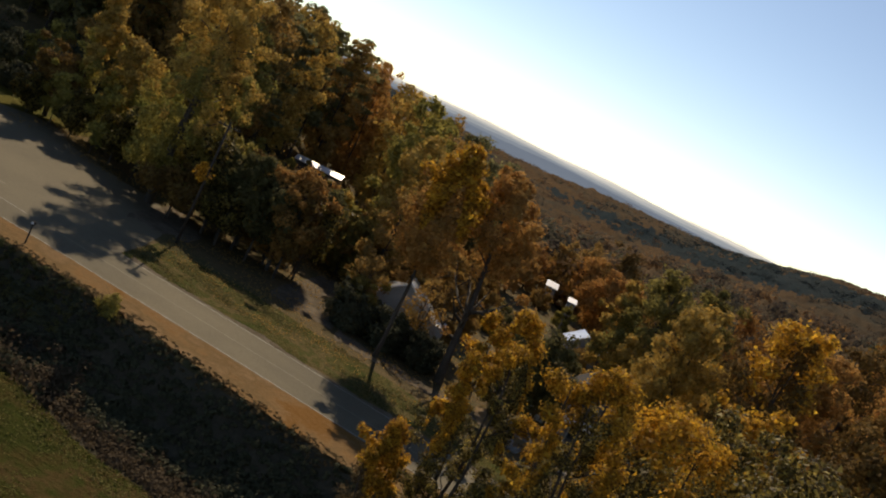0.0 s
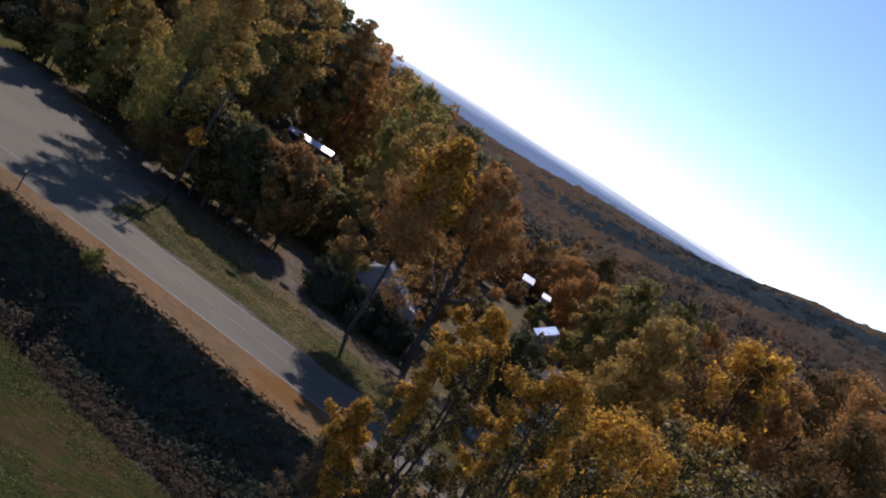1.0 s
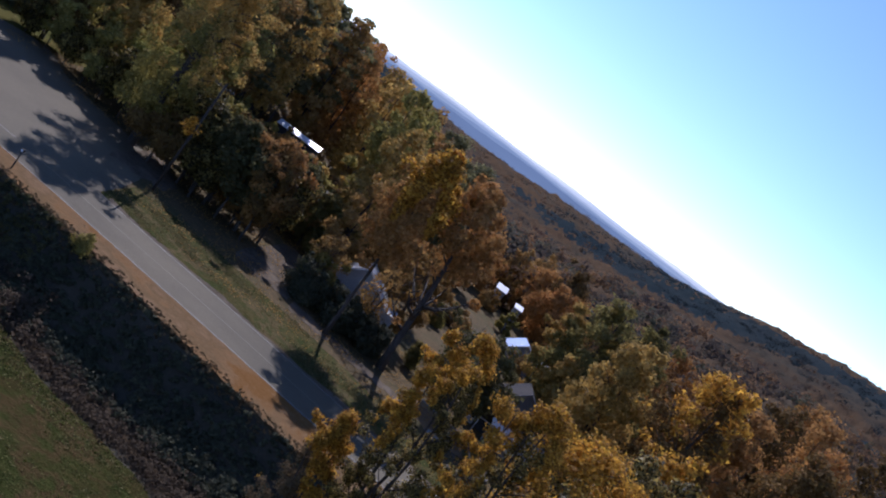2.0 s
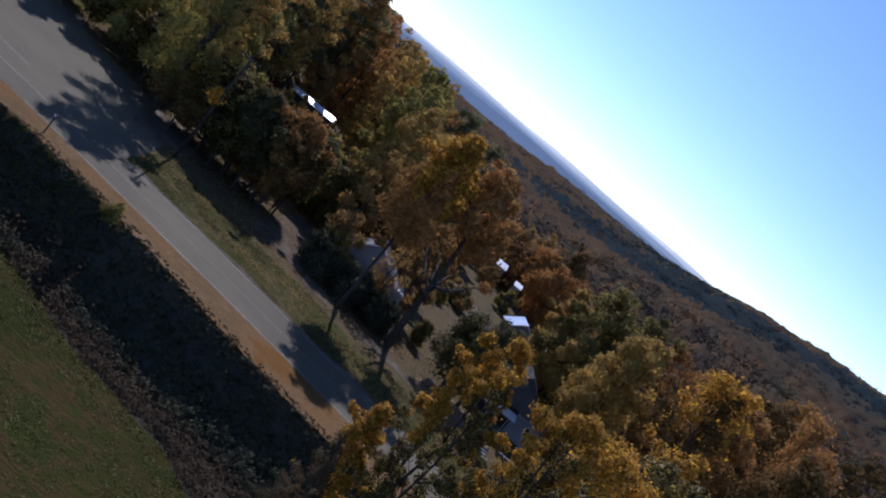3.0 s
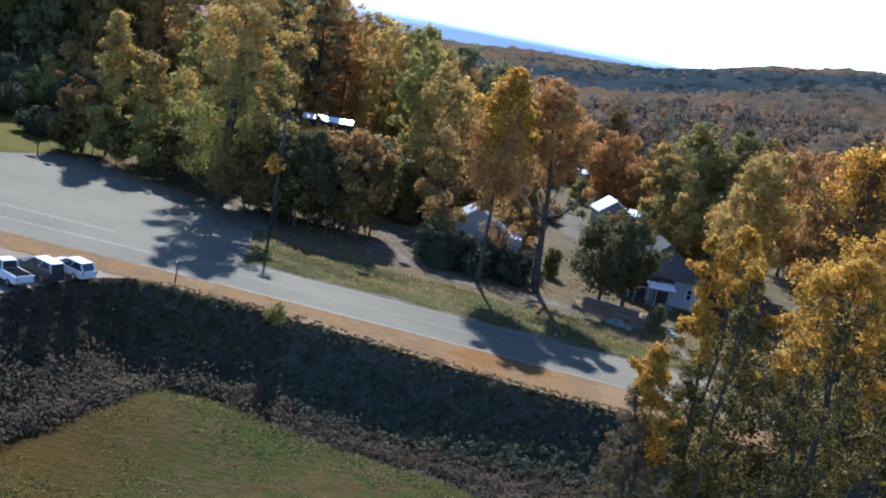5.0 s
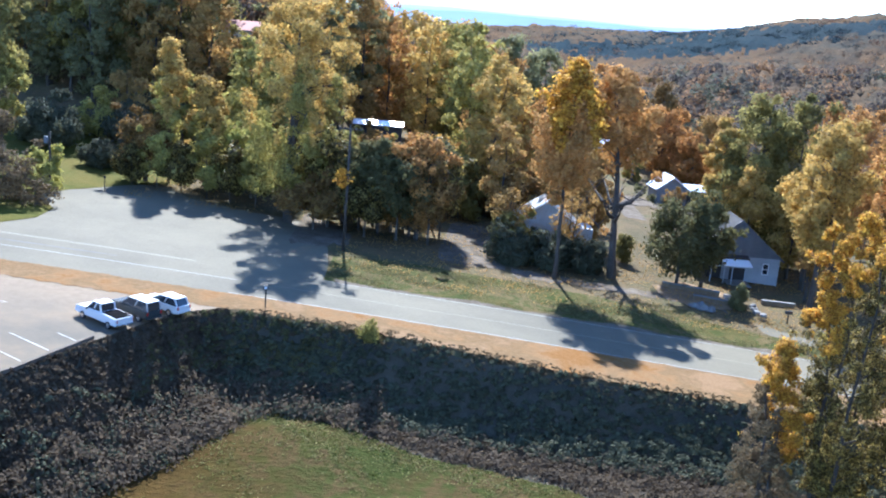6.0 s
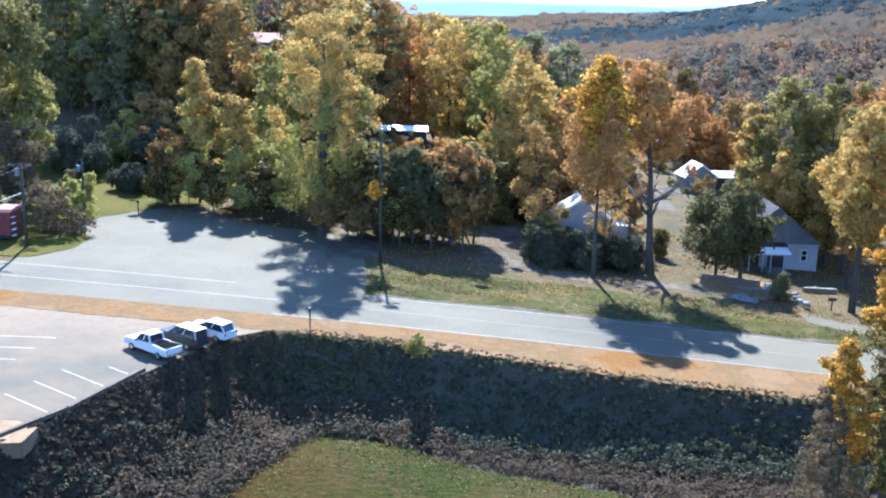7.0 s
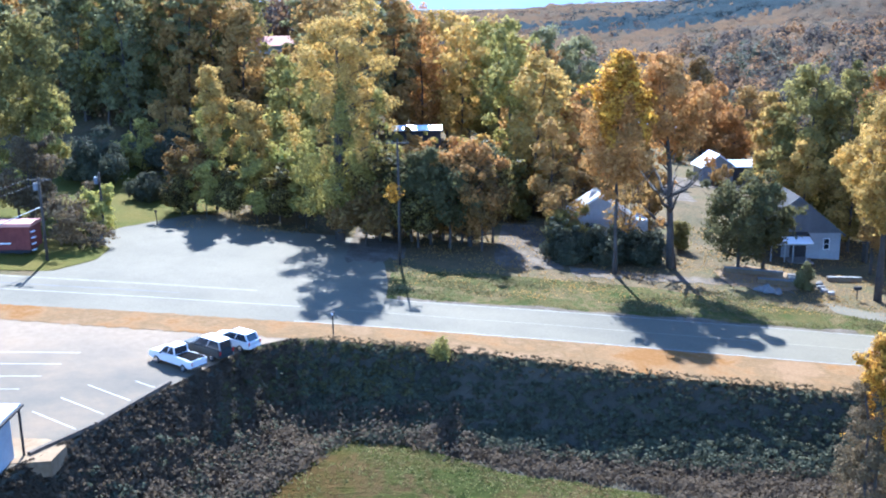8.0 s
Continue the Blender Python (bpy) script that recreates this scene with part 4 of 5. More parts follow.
for k in range(18):
    ux = -28.5 + 14.5 * ((k * 0.618 + 0.4) % 1.0)
    uy = 102.0 + 9 * (k / 18) + rng_w.normal(0, 0.5)
    lf, lb = [(L_DULL, "low dull brown tree behind the gravel yard"), (L_AMBER, "low amber tree behind the gravel yard"), (L_MOSS, "low olive tree behind the gravel yard")][k % 3]
    tree(ux, uy, rng_w.uniform(8.5, 11.0) if uy > 105 or ux > -22 else 6.0, rng_w.uniform(2.6, 3.5), lf, lb, 0.34, 1800, 0.44, 0.15, 360 + k, group="low trees behind the yard")
for k in range(24):
    ux, uy = -42 + 44 * ((k * 0.618 + 0.7) % 1.0), 160 + 30 * (k / 24)
    lf, lb = WOODS[k % 4]
    tree(ux, uy, np.interp(ux, [-42, -15, -5, 2], [27, 23, 16, 12]) + rng_w.normal(0, 1), rng_w.uniform(3.6, 4.8), lf, lb, 0.1, 1200, 0.7, 0.24, 400 + k, group="roadside wood")
for k in range(22):
    ux, uy = 4 + 34 * ((k * 0.618 + 0.2) % 1.0), 116 + 32 * (k / 22)
    if (12 < ux < 24 and uy < 122) or 0.19 < (ux + 18) / (uy + 4) < 0.31:
        continue
    lf, lb = [(L_BROWN, "low half-bare tree along the lane"), (L_OLIVE, "low yellow-green tree along the lane"), (L_YELLOW, "low yellow tree along the lane")][k % 3]
    line = 27 - (uy + 3.5) * 0.165
    tree(ux, uy, (line - rng_w.uniform(2.8, 5.0)) if ux < 30 else 11, rng_w.uniform(2.2, 3.2), lf, lb, 0.05, 1400, 0.45, 0.14, 440 + k, group="low trees along the lane")
for k in range(34):
    ux, uy = -98 + 56 * ((k * 0.618 + 0.55) % 1.0), 149 + 46 * (k / 34)
    lf, lb = [(L_PINE, "dense dark pine on the wooded rise"), (L_GREEN, "dense dark green tree on the wooded rise"), (L_BROWN, "dense brown tree on the wooded rise")][k % 3]
    if abs(ux + 51.5) < 6 and uy > 165:
        continue
    tree(ux, uy, 27 + 0.04 * (uy - 149) + rng_w.normal(0, 1.5), rng_w.uniform(3.8, 5.0), lf, lb, 0.04, 1250, 0.78, 0.26, 500 + k, group="trees on the wooded rise")
tree(-66.5, 112, 24.5, 4.2, L_GREEN, "tall dark tree beside the lawn", 0.3, 4500, 0.45, 0.3, 60)
tree(-65.0, 111.5, 16.4, 3.2, L_OLIVE, "olive-leaved tree beside the lawn", 0.3, 2800, 0.42, 0.2, 61)
tree(-70.5, 104, 21, 4.2, L_GREEN, "tall dark tree behind the red car body", 0.25, 4200, 0.45, 0.3, 62)

tree(-58.6, 96.6, 7.4, 3.4, L_TWIG, "bare brown twiggy shrub by the utility pole", 0.0, 1100, 0.34, 0.08, 63, fork=3)
tree(-55.4, 96.0, 5.0, 2.0, L_TWIG, "bare brown twiggy shrub on the grass island", 0.0, 300, 0.34, 0.07, 64, fork=3)
tree(-57.4, 103.0, 6.4, 3.2, L_LIME, "bright yellow-green shrub beside the utility pole", 0.05, 2800, 0.34, 0.1, 65)
tree(-56.2, 119.5, 5.0, 3.0, L_SHADE_GREEN, "dark rounded evergreen hedge on the lawn", 0.0, 4200, 0.34, 0.2, 66)
# The next two dark masses also stand in for shade over the lawn.
tree(-66.5, 128.0, 8.5, 5.0, L_SHADE_GREEN, "broad dark evergreen mass behind the lawn, partly standing for shade", 0.0, 5000, 0.4, 0.2, 67)
tree(-56.0, 134.0, 9.5, 5.0, L_SHADE_GREEN, "broad dark evergreen mass behind the lawn, partly standing for shade", 0.0, 5000, 0.4, 0.2, 68)
tree(-63.5, 101.5, 12.5, 3.6, L_TWIG, "half-bare brown tree at the edge of the lawn", 0.2, 2600, 0.36, 0.18, 96, fork=2)
tree(-67.0, 106.5, 10.5, 3.0, L_OLIVE, "olive tree in shade at the edge of the lawn", 0.15, 2200, 0.36, 0.16, 97)
tree(-20.0, 70.9, 1.0, 1.0, L_OLIVE, "small green bush on the crest of the bank", 0.0, 500, 0.22, 0.05, 69, "shrub")

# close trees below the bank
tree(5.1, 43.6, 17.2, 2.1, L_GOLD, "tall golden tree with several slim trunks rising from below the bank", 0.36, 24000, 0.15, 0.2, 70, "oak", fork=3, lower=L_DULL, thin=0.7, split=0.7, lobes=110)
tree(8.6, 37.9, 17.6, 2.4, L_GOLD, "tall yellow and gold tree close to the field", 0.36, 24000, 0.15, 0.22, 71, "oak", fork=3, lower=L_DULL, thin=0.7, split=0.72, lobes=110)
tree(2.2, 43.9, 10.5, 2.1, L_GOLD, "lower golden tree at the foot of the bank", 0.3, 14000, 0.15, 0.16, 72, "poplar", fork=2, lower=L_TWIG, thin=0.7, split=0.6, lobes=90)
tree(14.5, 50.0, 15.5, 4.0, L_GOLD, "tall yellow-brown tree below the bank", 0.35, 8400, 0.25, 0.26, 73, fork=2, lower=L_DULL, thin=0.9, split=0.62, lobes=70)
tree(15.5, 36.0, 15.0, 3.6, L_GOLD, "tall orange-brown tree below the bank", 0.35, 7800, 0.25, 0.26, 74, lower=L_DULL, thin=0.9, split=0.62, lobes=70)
tree(19.0, 43.0, 16.5, 4.0, L_DULL, "tall olive tree below the bank", 0.3, 7800, 0.25, 0.26, 75, lobes=36)
tree(19.5, 60.0, 14.0, 4.2, L_DULL, "half-bare brown tree below the bank", 0.3, 6300, 0.25, 0.24, 76, lobes=36)
tree(11.5, 55.0, 8.0, 3.2, L_DULL, "thin brown tree below the bank", 0.2, 4200, 0.25, 0.2, 77, lobes=36)
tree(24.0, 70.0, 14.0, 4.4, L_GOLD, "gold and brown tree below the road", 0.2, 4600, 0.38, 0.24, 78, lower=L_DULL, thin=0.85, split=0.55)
tree(22.0, 52.0, 16.0, 4.4, L_DULL, "orange tree below the bank", 0.3, 4600, 0.36, 0.24, 79)
tree(29.0, 62.0, 17.0, 4.8, L_AMBER, "olive tree below the road", 0.25, 4600, 0.4, 0.26, 80)


# ---- brush on the bank ----
def brush(name, label, material, count, seed, size, area, big=1.0, above=0.0):
    rng = np.random.default_rng(seed)
    out, made = [], 0
    while made < count:
        x, y = rng.uniform(-50, 22, 4000), rng.uniform(42, 73, 4000)
        d = crest_distance(x, y)
        edge = np.interp(x, [-90, -40, -34.4, -30, -27, -21, -15.5, -10.5, -5.3, -2, 10, 30], [20, 41.5, 55, 62.0, 66.2, 65.2, 62.4, 61.4, 59.6, 56.8, 46.4, 30.4])
        ok = (d > -above) & (y > edge - 0.1) & area(x, y, d)
        for px, py, pd, pz in list(zip(x[ok], y[ok], d[ok], land(x[ok], y[ok])))[: count - made]:
            made += 1
            r = rng.uniform(0.4, 1.0) * min(1.0, 0.3 + max(pd, 0.0) / 9) * big
            k = int(30 + 50 * r)
            v = rng.normal(0, 1, (k, 3))
            v /= np.linalg.norm(v, axis=1)[:, None]
            v *= rng.uniform(0.55, 1.08, k)[:, None] * (r, r, r * 0.75)
            v[:, 2] = np.abs(v[:, 2])
            out.append(leaves_at(v + (px, py, pz), size * 1.06, rng, 0.6, 1.4 * unit(v)))
    tagged(new(name, leaf_mesh(name, np.concatenate(out), material)), label, "brush", kind="stuff")


# Darker leaves here paint in the shade of the upper bank.
brush("evergreen_brush", "dark thicket on the steep bank, its shade put into the leaf colour", L_SHADE_GREEN, 1700, 40, 0.2, lambda x, y, d: (d < 5.4) & (x > -31))
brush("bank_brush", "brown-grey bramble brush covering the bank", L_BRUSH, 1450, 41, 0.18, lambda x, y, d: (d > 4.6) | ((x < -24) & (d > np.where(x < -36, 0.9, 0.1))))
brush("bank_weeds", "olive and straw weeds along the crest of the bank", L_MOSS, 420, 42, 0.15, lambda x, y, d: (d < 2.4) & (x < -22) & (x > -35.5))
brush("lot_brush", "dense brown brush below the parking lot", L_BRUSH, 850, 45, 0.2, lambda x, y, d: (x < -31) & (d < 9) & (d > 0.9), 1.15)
brush("dark_brush", "darker leafless shrubs scattered through the brush", L_SHADE_GREEN, 320, 47, 0.2, lambda x, y, d: (x < -20) & (d > 1.0), 1.5)
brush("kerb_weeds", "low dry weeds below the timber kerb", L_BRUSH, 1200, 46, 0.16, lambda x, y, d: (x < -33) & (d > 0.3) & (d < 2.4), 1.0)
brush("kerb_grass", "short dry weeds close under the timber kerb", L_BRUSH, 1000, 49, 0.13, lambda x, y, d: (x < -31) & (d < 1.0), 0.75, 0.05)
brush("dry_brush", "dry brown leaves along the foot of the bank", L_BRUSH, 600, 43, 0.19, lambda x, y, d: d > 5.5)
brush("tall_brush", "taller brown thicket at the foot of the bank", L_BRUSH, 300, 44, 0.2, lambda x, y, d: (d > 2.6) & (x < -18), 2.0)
brush("crest_straw", "dry straw and leaves along the crest of the bank", L_TWIG, 1100, 48, 0.12, lambda x, y, d: (x > -30) & (d < 0.7), 0.55, 1.3)


def tufts():
    """Grass tufts standing over the field."""
    rng = np.random.default_rng(8)
    x, y = rng.uniform(-45, 14, 30000), rng.uniform(36, 67, 30000)
    edge = np.interp(x, [-45, -40, -34.4, -30, -27, -21, -15.5, -10.5, -5.3, -2, 14], [38, 48, 60, 64.5, 66.4, 64.7, 62.0, 61.0, 59.2, 56.4, 46])
    ok = (y < edge) & (rng.uniform(0, 1, 30000) < 0.25 + 0.4 * np.sin(x * 0.35) * np.sin(y * 0.6 + x * 0.3) + 0.7 * (edge - y < 3.0 + np.sin(x)))
    x, y = x[ok], y[ok]
    c = np.repeat(np.stack([x, y, land(x, y) + 0.1], 1), 5, 0)
    c = c + rng.normal(0, 1, c.shape) * (0.3, 0.16, 0.04)
    tagged(new("grass_tufts", leaf_mesh("grass_tufts", leaves_at(c, 0.14, rng, 3.0), L_GRASS)), "tufts of green and straw grass over the field", "grass", kind="stuff")


tufts()


def verge_tufts():
    """Rough grass standing on the verge, in drifts."""
    rng = np.random.default_rng(18)
    x = rng.uniform(-25, 30, 9000)
    y = far_edge(x) + 0.7 + rng.uniform(0, 9.5, 9000)
    ok = np.sin(x * 0.45 + 1.2 * np.sin(y * 0.5)) * np.sin(y * 0.8 + x * 0.2) + rng.normal(0, 0.45, 9000) > 0.55
    x, y = x[ok], y[ok]
    c = np.repeat(np.stack([x, y, land(x, y) + 0.12], 1), 7, 0)
    c = c + rng.normal(0, 1, c.shape) * (0.28, 0.2, 0.08)
    tagged(new("verge_grass", leaf_mesh("verge_grass", leaves_at(c, 0.13, rng, 2.0), L_MOSS)), "rough tufts of green and straw grass on the verge", "grass", kind="stuff")


verge_tufts()


def fallen_leaves():
    """Dry leaves strewn over the yards, the verge and the wood's edge."""
    rng = np.random.default_rng(9)
    x, y = rng.uniform(-50, 40, 40000), rng.uniform(86, 122, 40000)
    ok = (np.sin(x * 0.5 + 2) * np.sin(y * 0.6) + rng.normal(0, 0.5, 40000) > 0.1) & ~((x < -25) & (y < 106))
    c = np.stack([x[ok], y[ok], land(x[ok], y[ok]) + 0.1], 1)
    tagged(new("fallen_leaves", leaf_mesh("fallen_leaves", leaves_at(c, 0.17, rng, 6.0), L_BROWN)), "dry brown leaves strewn over the yards", "leaves", kind="stuff")


fallen_leaves()


# ---- poles, posts and signs ----
def pole(x, y, h, label, arms=(), radius=0.14, lamp=False):
    z = ground_z(x, y)
    th = thing("utility_pole", label, "pole", pose(x, y, z), "utility poles")
    child("shaft", joined_tubes("shaft", [([(0, 0, -0.3), (0.02, 0, h * 0.5), (0, 0.02, h)], [radius, radius * 0.85, radius * 0.68])], POLE, 10), th)
    for a in arms:
        part("crossarm", box(-1.15, 1.15, -0.06 + 0.16, 0.06 + 0.16, a - 0.06, a + 0.06, 0.01), POLE, th)
        for k in (-1.0, -0.55, 0.55, 1.0):
            bm = bmesh.new()
            bmesh.ops.create_cone(bm, cap_ends=True, segments=8, radius1=0.05, radius2=0.03, depth=0.16, matrix=Matrix.Translation((k, 0.16, a + 0.14)))
            part("insulator", bm, GLASS, th)
    if lamp:
        bm = bmesh.new()
        bmesh.ops.create_cone(bm, cap_ends=True, segments=14, radius1=0.22, radius2=0.22, depth=0.7, matrix=Matrix.Translation((-0.36, 0, h - 0.9)))
        part("transformer", bm, SIDING_D, th, "grey pole transformer")
    return th


pole(-24.3, 95.7, 12.8, "dark wooden utility pole on the verge", (12.3,), 0.15)
pole(-56.1, 101.9, 6.6, "dark wooden utility pole beside the side street", (), 0.14, True)
pole(-57.6, 90.1, 8.1, "dark wooden utility pole with a crossarm by the road", (7.8,), 0.16, True)


def wire(a, b, sag, label, radius=0.024):
    """A cable hanging between two poles."""
    a, b = np.array(a, float), np.array(b, float)
    pts = [a + (b - a) * u - (0, 0, 4 * sag * u * (1 - u)) for u in np.linspace(0, 1, 9)]
    ob = new("power_line", joined_tubes("power_line", [(pts, [radius] * 9)], BLACK if radius < 0.03 else SIDING_G, 5))
    tagged(ob, label, "cable", "power lines")


p2 = ground_z(-57.6, 90.1)
for off, za, zb, radius in ((-1.0, 7.94, 9.6, 0.024), (1.0, 7.94, 9.6, 0.024), (-0.2, 5.2, 6.8, 0.05)):
    wire((-57.6 + off, 90.26, p2 + za), (-64.0 + off, 62.0, zb), 0.25, "dark power line hanging from the utility pole" if radius < 0.03 else "thick pale cable hanging from the utility pole", radius)


def vine(x, y, z0, z1, label):
    """Yellowed vine leaves clinging round a pole."""
    rng = np.random.default_rng(14)
    th = thing("vine", label, "vine", pose(x, y, z0))
    u = rng.uniform(0, 1, 260)
    a, rr = rng.uniform(0, 6.28, 260), 0.15 + 0.75 * rng.uniform(0, 1, 260) * np.sin(3.1 * u)
    c = np.stack([np.cos(a) * rr * 1.2 - 0.5, np.sin(a) * rr, (z1 - z0) * u], 1)
    child("vine_leaves", leaf_mesh("vine_leaves", leaves_at(c, 0.3, rng), L_GOLD), th)
    child("vine_stem", joined_tubes("vine_stem", [([(0.16, 0, -4), (-0.16, 0.05, -2), (0.14, -0.06, 0), (-0.15, 0, z1 - z0)], [0.03, 0.03, 0.025, 0.015])], BARK), th)


vine(-24.3, 95.7, 6.6, 8.4, "small yellow-orange vine clinging to the utility pole")


def post(x, y, h, label, head=None, name="marker_post"):
    th = thing(name, label, "post", pose(x, y, ground_z(x, y)))
    part("shaft", box(-0.05, 0.05, -0.05, 0.05, -0.2, h, 0.01), POLE, th)
    if head:
        part("head", box(-head[0], head[0], -head[1], head[1], h - head[2], h + head[2], 0.03), head[3], th)
    return th


th = post(-28.5, 73.8, 1.7, "thin dark roadside post with a white-faced box", (0.13, 0.16, 0.13, POLE), "mailbox")
part("mailbox_door", box(-0.09, 0.09, -0.185, -0.165, 1.62, 1.8, 0.008), WHITE, th, "white box door")
post(-32.3, 69.0, 1.3, "short weathered post at the top of the bank")
post(20.3, 92.0, 1.2, "dark mailbox on a post beside the drive", (0.36, 0.16, 0.16, SHINGLE), "mailbox")
post(-51.8, 106.5, 1.6, "thin sign post beside the side street", (0.15, 0.03, 0.15, WOOD), "sign_post")


# ---- parking lot ----
KERB = np.array([(-43.2, 50.0), (-40.9, 54.4), (-38.3, 61.8)])


def kerb_timber(a, b, label):
    d = math.degrees(math.atan2(b[1] - a[1], b[0] - a[0]))
    z = ground_z(*((a + b) / 2))
    ln = float(np.linalg.norm(b - a))
    tilt = math.degrees(math.atan2(ground_z(*b) - ground_z(*a), ln))
    th = thing("kerb_timber", label, "kerb", pose((a[0] + b[0]) / 2, (a[1] + b[1]) / 2, z, 0, -tilt, d), "kerb timbers")
    part("beam", box(-ln / 2, ln / 2, -0.14, 0.14, -0.05, 0.24, 0.02), WOOD, th)


kerb_timber(KERB[0], KERB[1] - 0.05, "dark timber edging the parking lot")
kerb_timber(KERB[1] + 0.05, KERB[2], "weathered timber edging the parking lot")


def stripe(a, b):
    a, b = np.array(a, float), np.array(b, float)
    s = np.array([a[1] - b[1], b[0] - a[0]]) / np.linalg.norm(b - a) * 0.04
    v = [(*p, ground_z(*p) + 0.028) for p in (a + s, b + s, b - s, a - s)]
    tagged(new("bay_line", mesh_of("bay_line", v, [(0, 1, 2, 3)], PAINT_BAY)), "white painted parking bay line", "marking", kind="structure")


for k in range(4):
    p = np.array([-41.9, 53.8]) + np.array([0.93, 2.36]) * k
    stripe(p, p + (-3.5, 2.2) if k < 3 else p + (-1.6, 1.0))
for k in range(4):
    stripe((-51.6 + 0.9 * k - 4, 58.2 + 2.5 * k), (-47.6 + 0.5 * k, 59.4 + 2.4 * k))


def vehicle(name, label, x, y, yaw, paint, roof_paint, kind):
    """A parked car. Its nose points along +x of its own axes."""
    z = ground_z(x, y) + 0.03
    gx_, gy_ = (ground_z(x + 1, y) - ground_z(x - 1, y)) / 2, (ground_z(x, y + 1) - ground_z(x, y - 1)) / 2
    up = Vector((-gx_, -gy_, 1)).normalized()
    fx = Vector((math.cos(radians(yaw)), math.sin(radians(yaw)), 0))
    fx = (fx - up * fx.dot(up)).normalized()
    fy = up.cross(fx)
    m = Matrix((fx, fy, up)).transposed().to_4x4()
    m = m @ Matrix.Scale(0.87, 4)
    m.translation = (x, y, z)
    th = thing(name, label, "car" if name != "pickup_truck" else "truck", m)
    if kind == "pickup":
        ln, w, wb = 5.1, 0.9, (1.55, -1.6)
        out = [(-2.55, 0.5), (-2.52, 1.08), (-0.35, 1.12), (2.0, 1.05), (2.45, 0.95), (2.55, 0.5), (2.2, 0.38), (-2.3, 0.42)]
        cab = [(-0.45, 1.05), (-0.32, 1.68), (0.55, 1.72), (1.25, 1.05)]
    elif kind == "suv":
        ln, w, wb = 4.5, 0.9, (1.4, -1.35)
        out = [(-2.2, 0.5), (-2.22, 1.1), (0.8, 1.12), (2.0, 1.02), (2.25, 0.85), (2.25, 0.45), (-2.1, 0.42)]
        cab = [(-2.15, 1.05), (-2.0, 1.72), (0.1, 1.78), (1.0, 1.06)]
    else:
        ln, w, wb = 4.4, 0.88, (1.35, -1.3)
        out = [(-2.15, 0.45), (-2.18, 1.0), (0.7, 1.02), (1.9, 0.92), (2.2, 0.75), (2.2, 0.4), (-2.05, 0.38)]
        cab = [(-2.05, 0.95), (-1.7, 1.52), (0.0, 1.58), (1.05, 0.98)]
    body = part("body", prism(out, -w, w, "y", 0.05), paint, th)
    bm = prism(cab, -w * 0.86, w * 0.86, "y", 0.05)
    for v in bm.verts:
        if v.co.z > 1.3:
            v.co.y *= 0.86
    part("cabin", bm, GLASS, th, "dark tinted window glass")
    top = max(c[1] for c in cab)
    xs = [c[0] for c in cab if c[1] > top - 0.15]
    part("roof", box(min(xs) - 0.06, max(xs) + 0.05, -w * 0.76, w * 0.76, top - 0.05, top + 0.035, 0.03), roof_paint, th)
    for s in (-1, 1):
        for (p, q) in ((cab[0], cab[1]), (cab[-1], cab[-2])) + ((((cab[0][0] + cab[-1][0]) / 2, cab[0][1]), ((cab[1][0] + cab[-2][0]) / 2, cab[1][1])),):
            part("window_pillar", prism([(p[0] - 0.05, p[1]), (p[0] + 0.05, p[1]), (q[0] + 0.05, q[1]), (q[0] - 0.05, q[1])], s * w * 0.72, s * w * 0.84, "y"), roof_paint, th)
    if kind == "pickup":
        part("bed_liner", box(-2.4, -0.55, -0.74, 0.74, 1.0, 1.135), LINER, th, "black truck bed")
        part("tailgate", box(-2.58, -2.5, -0.78, 0.78, 0.6, 1.14, 0.02), paint, th)
    part("front_bumper", box(ln / 2 - 0.12, ln / 2 + 0.06, -w * 0.95, w * 0.95, 0.4, 0.62, 0.04), CHROME if kind == "pickup" else paint, th)
    part("rear_bumper", box(-ln / 2 - 0.06, -ln / 2 + 0.12, -w * 0.95, w * 0.95, 0.4, 0.6, 0.04), CHROME if kind == "pickup" else paint, th)
    for s in (-1, 1):
        part("tail_light", box(-ln / 2 - 0.02, -ln / 2 + 0.08, s * w * 0.84 - 0.07, s * w * 0.84 + 0.07, 0.72, 1.0, 0.01), TAIL_RED, th)
        part("headlight", box(ln / 2 - 0.1, ln / 2 + 0.02, s * w * 0.74 - 0.16, s * w * 0.74 + 0.16, 0.66, 0.84, 0.02), CHROME, th)
        part("door_mirror", box(0.85, 1.0, s * w - 0.02 if s > 0 else s * w - 0.2, s * w + 0.2 if s > 0 else s * w + 0.02, 1.05, 1.2, 0.02), BLACK, th)
    for cx in wb:
        for s in (-1, 1):
            wheel = thing("wheel", "", "")
            for key in ("label", "category"):
                if key in wheel:
                    del wheel[key]
            wheel.parent = th
            rot = Matrix.Translation((cx, s * (w - 0.08), 0.34)) @ Matrix.Rotation(radians(90), 4, "X")
            bm = bmesh.new()
            bmesh.ops.create_cone(bm, cap_ends=True, segments=20, radius1=0.34, radius2=0.34, depth=0.22, matrix=rot)
            bmesh.ops.bevel(bm, geom=[e for e in bm.edges if len(e.link_faces) == 2 and e.calc_face_angle(0) > 1], offset=0.03, segments=2, affect="EDGES")
            part("tyre", bm, BLACK, wheel)
            bm = bmesh.new()
            bmesh.ops.create_cone(bm, cap_ends=True, segments=16, radius1=0.2, radius2=0.2, depth=0.24, matrix=rot)
            part("rim", bm, CHROME, wheel)
    return th


vehicle("pickup_truck", "white single-cab pickup truck parked at the lot edge", -38.7, 65.3, 147, CAR_WHITE, CAR_WHITE, "pickup")
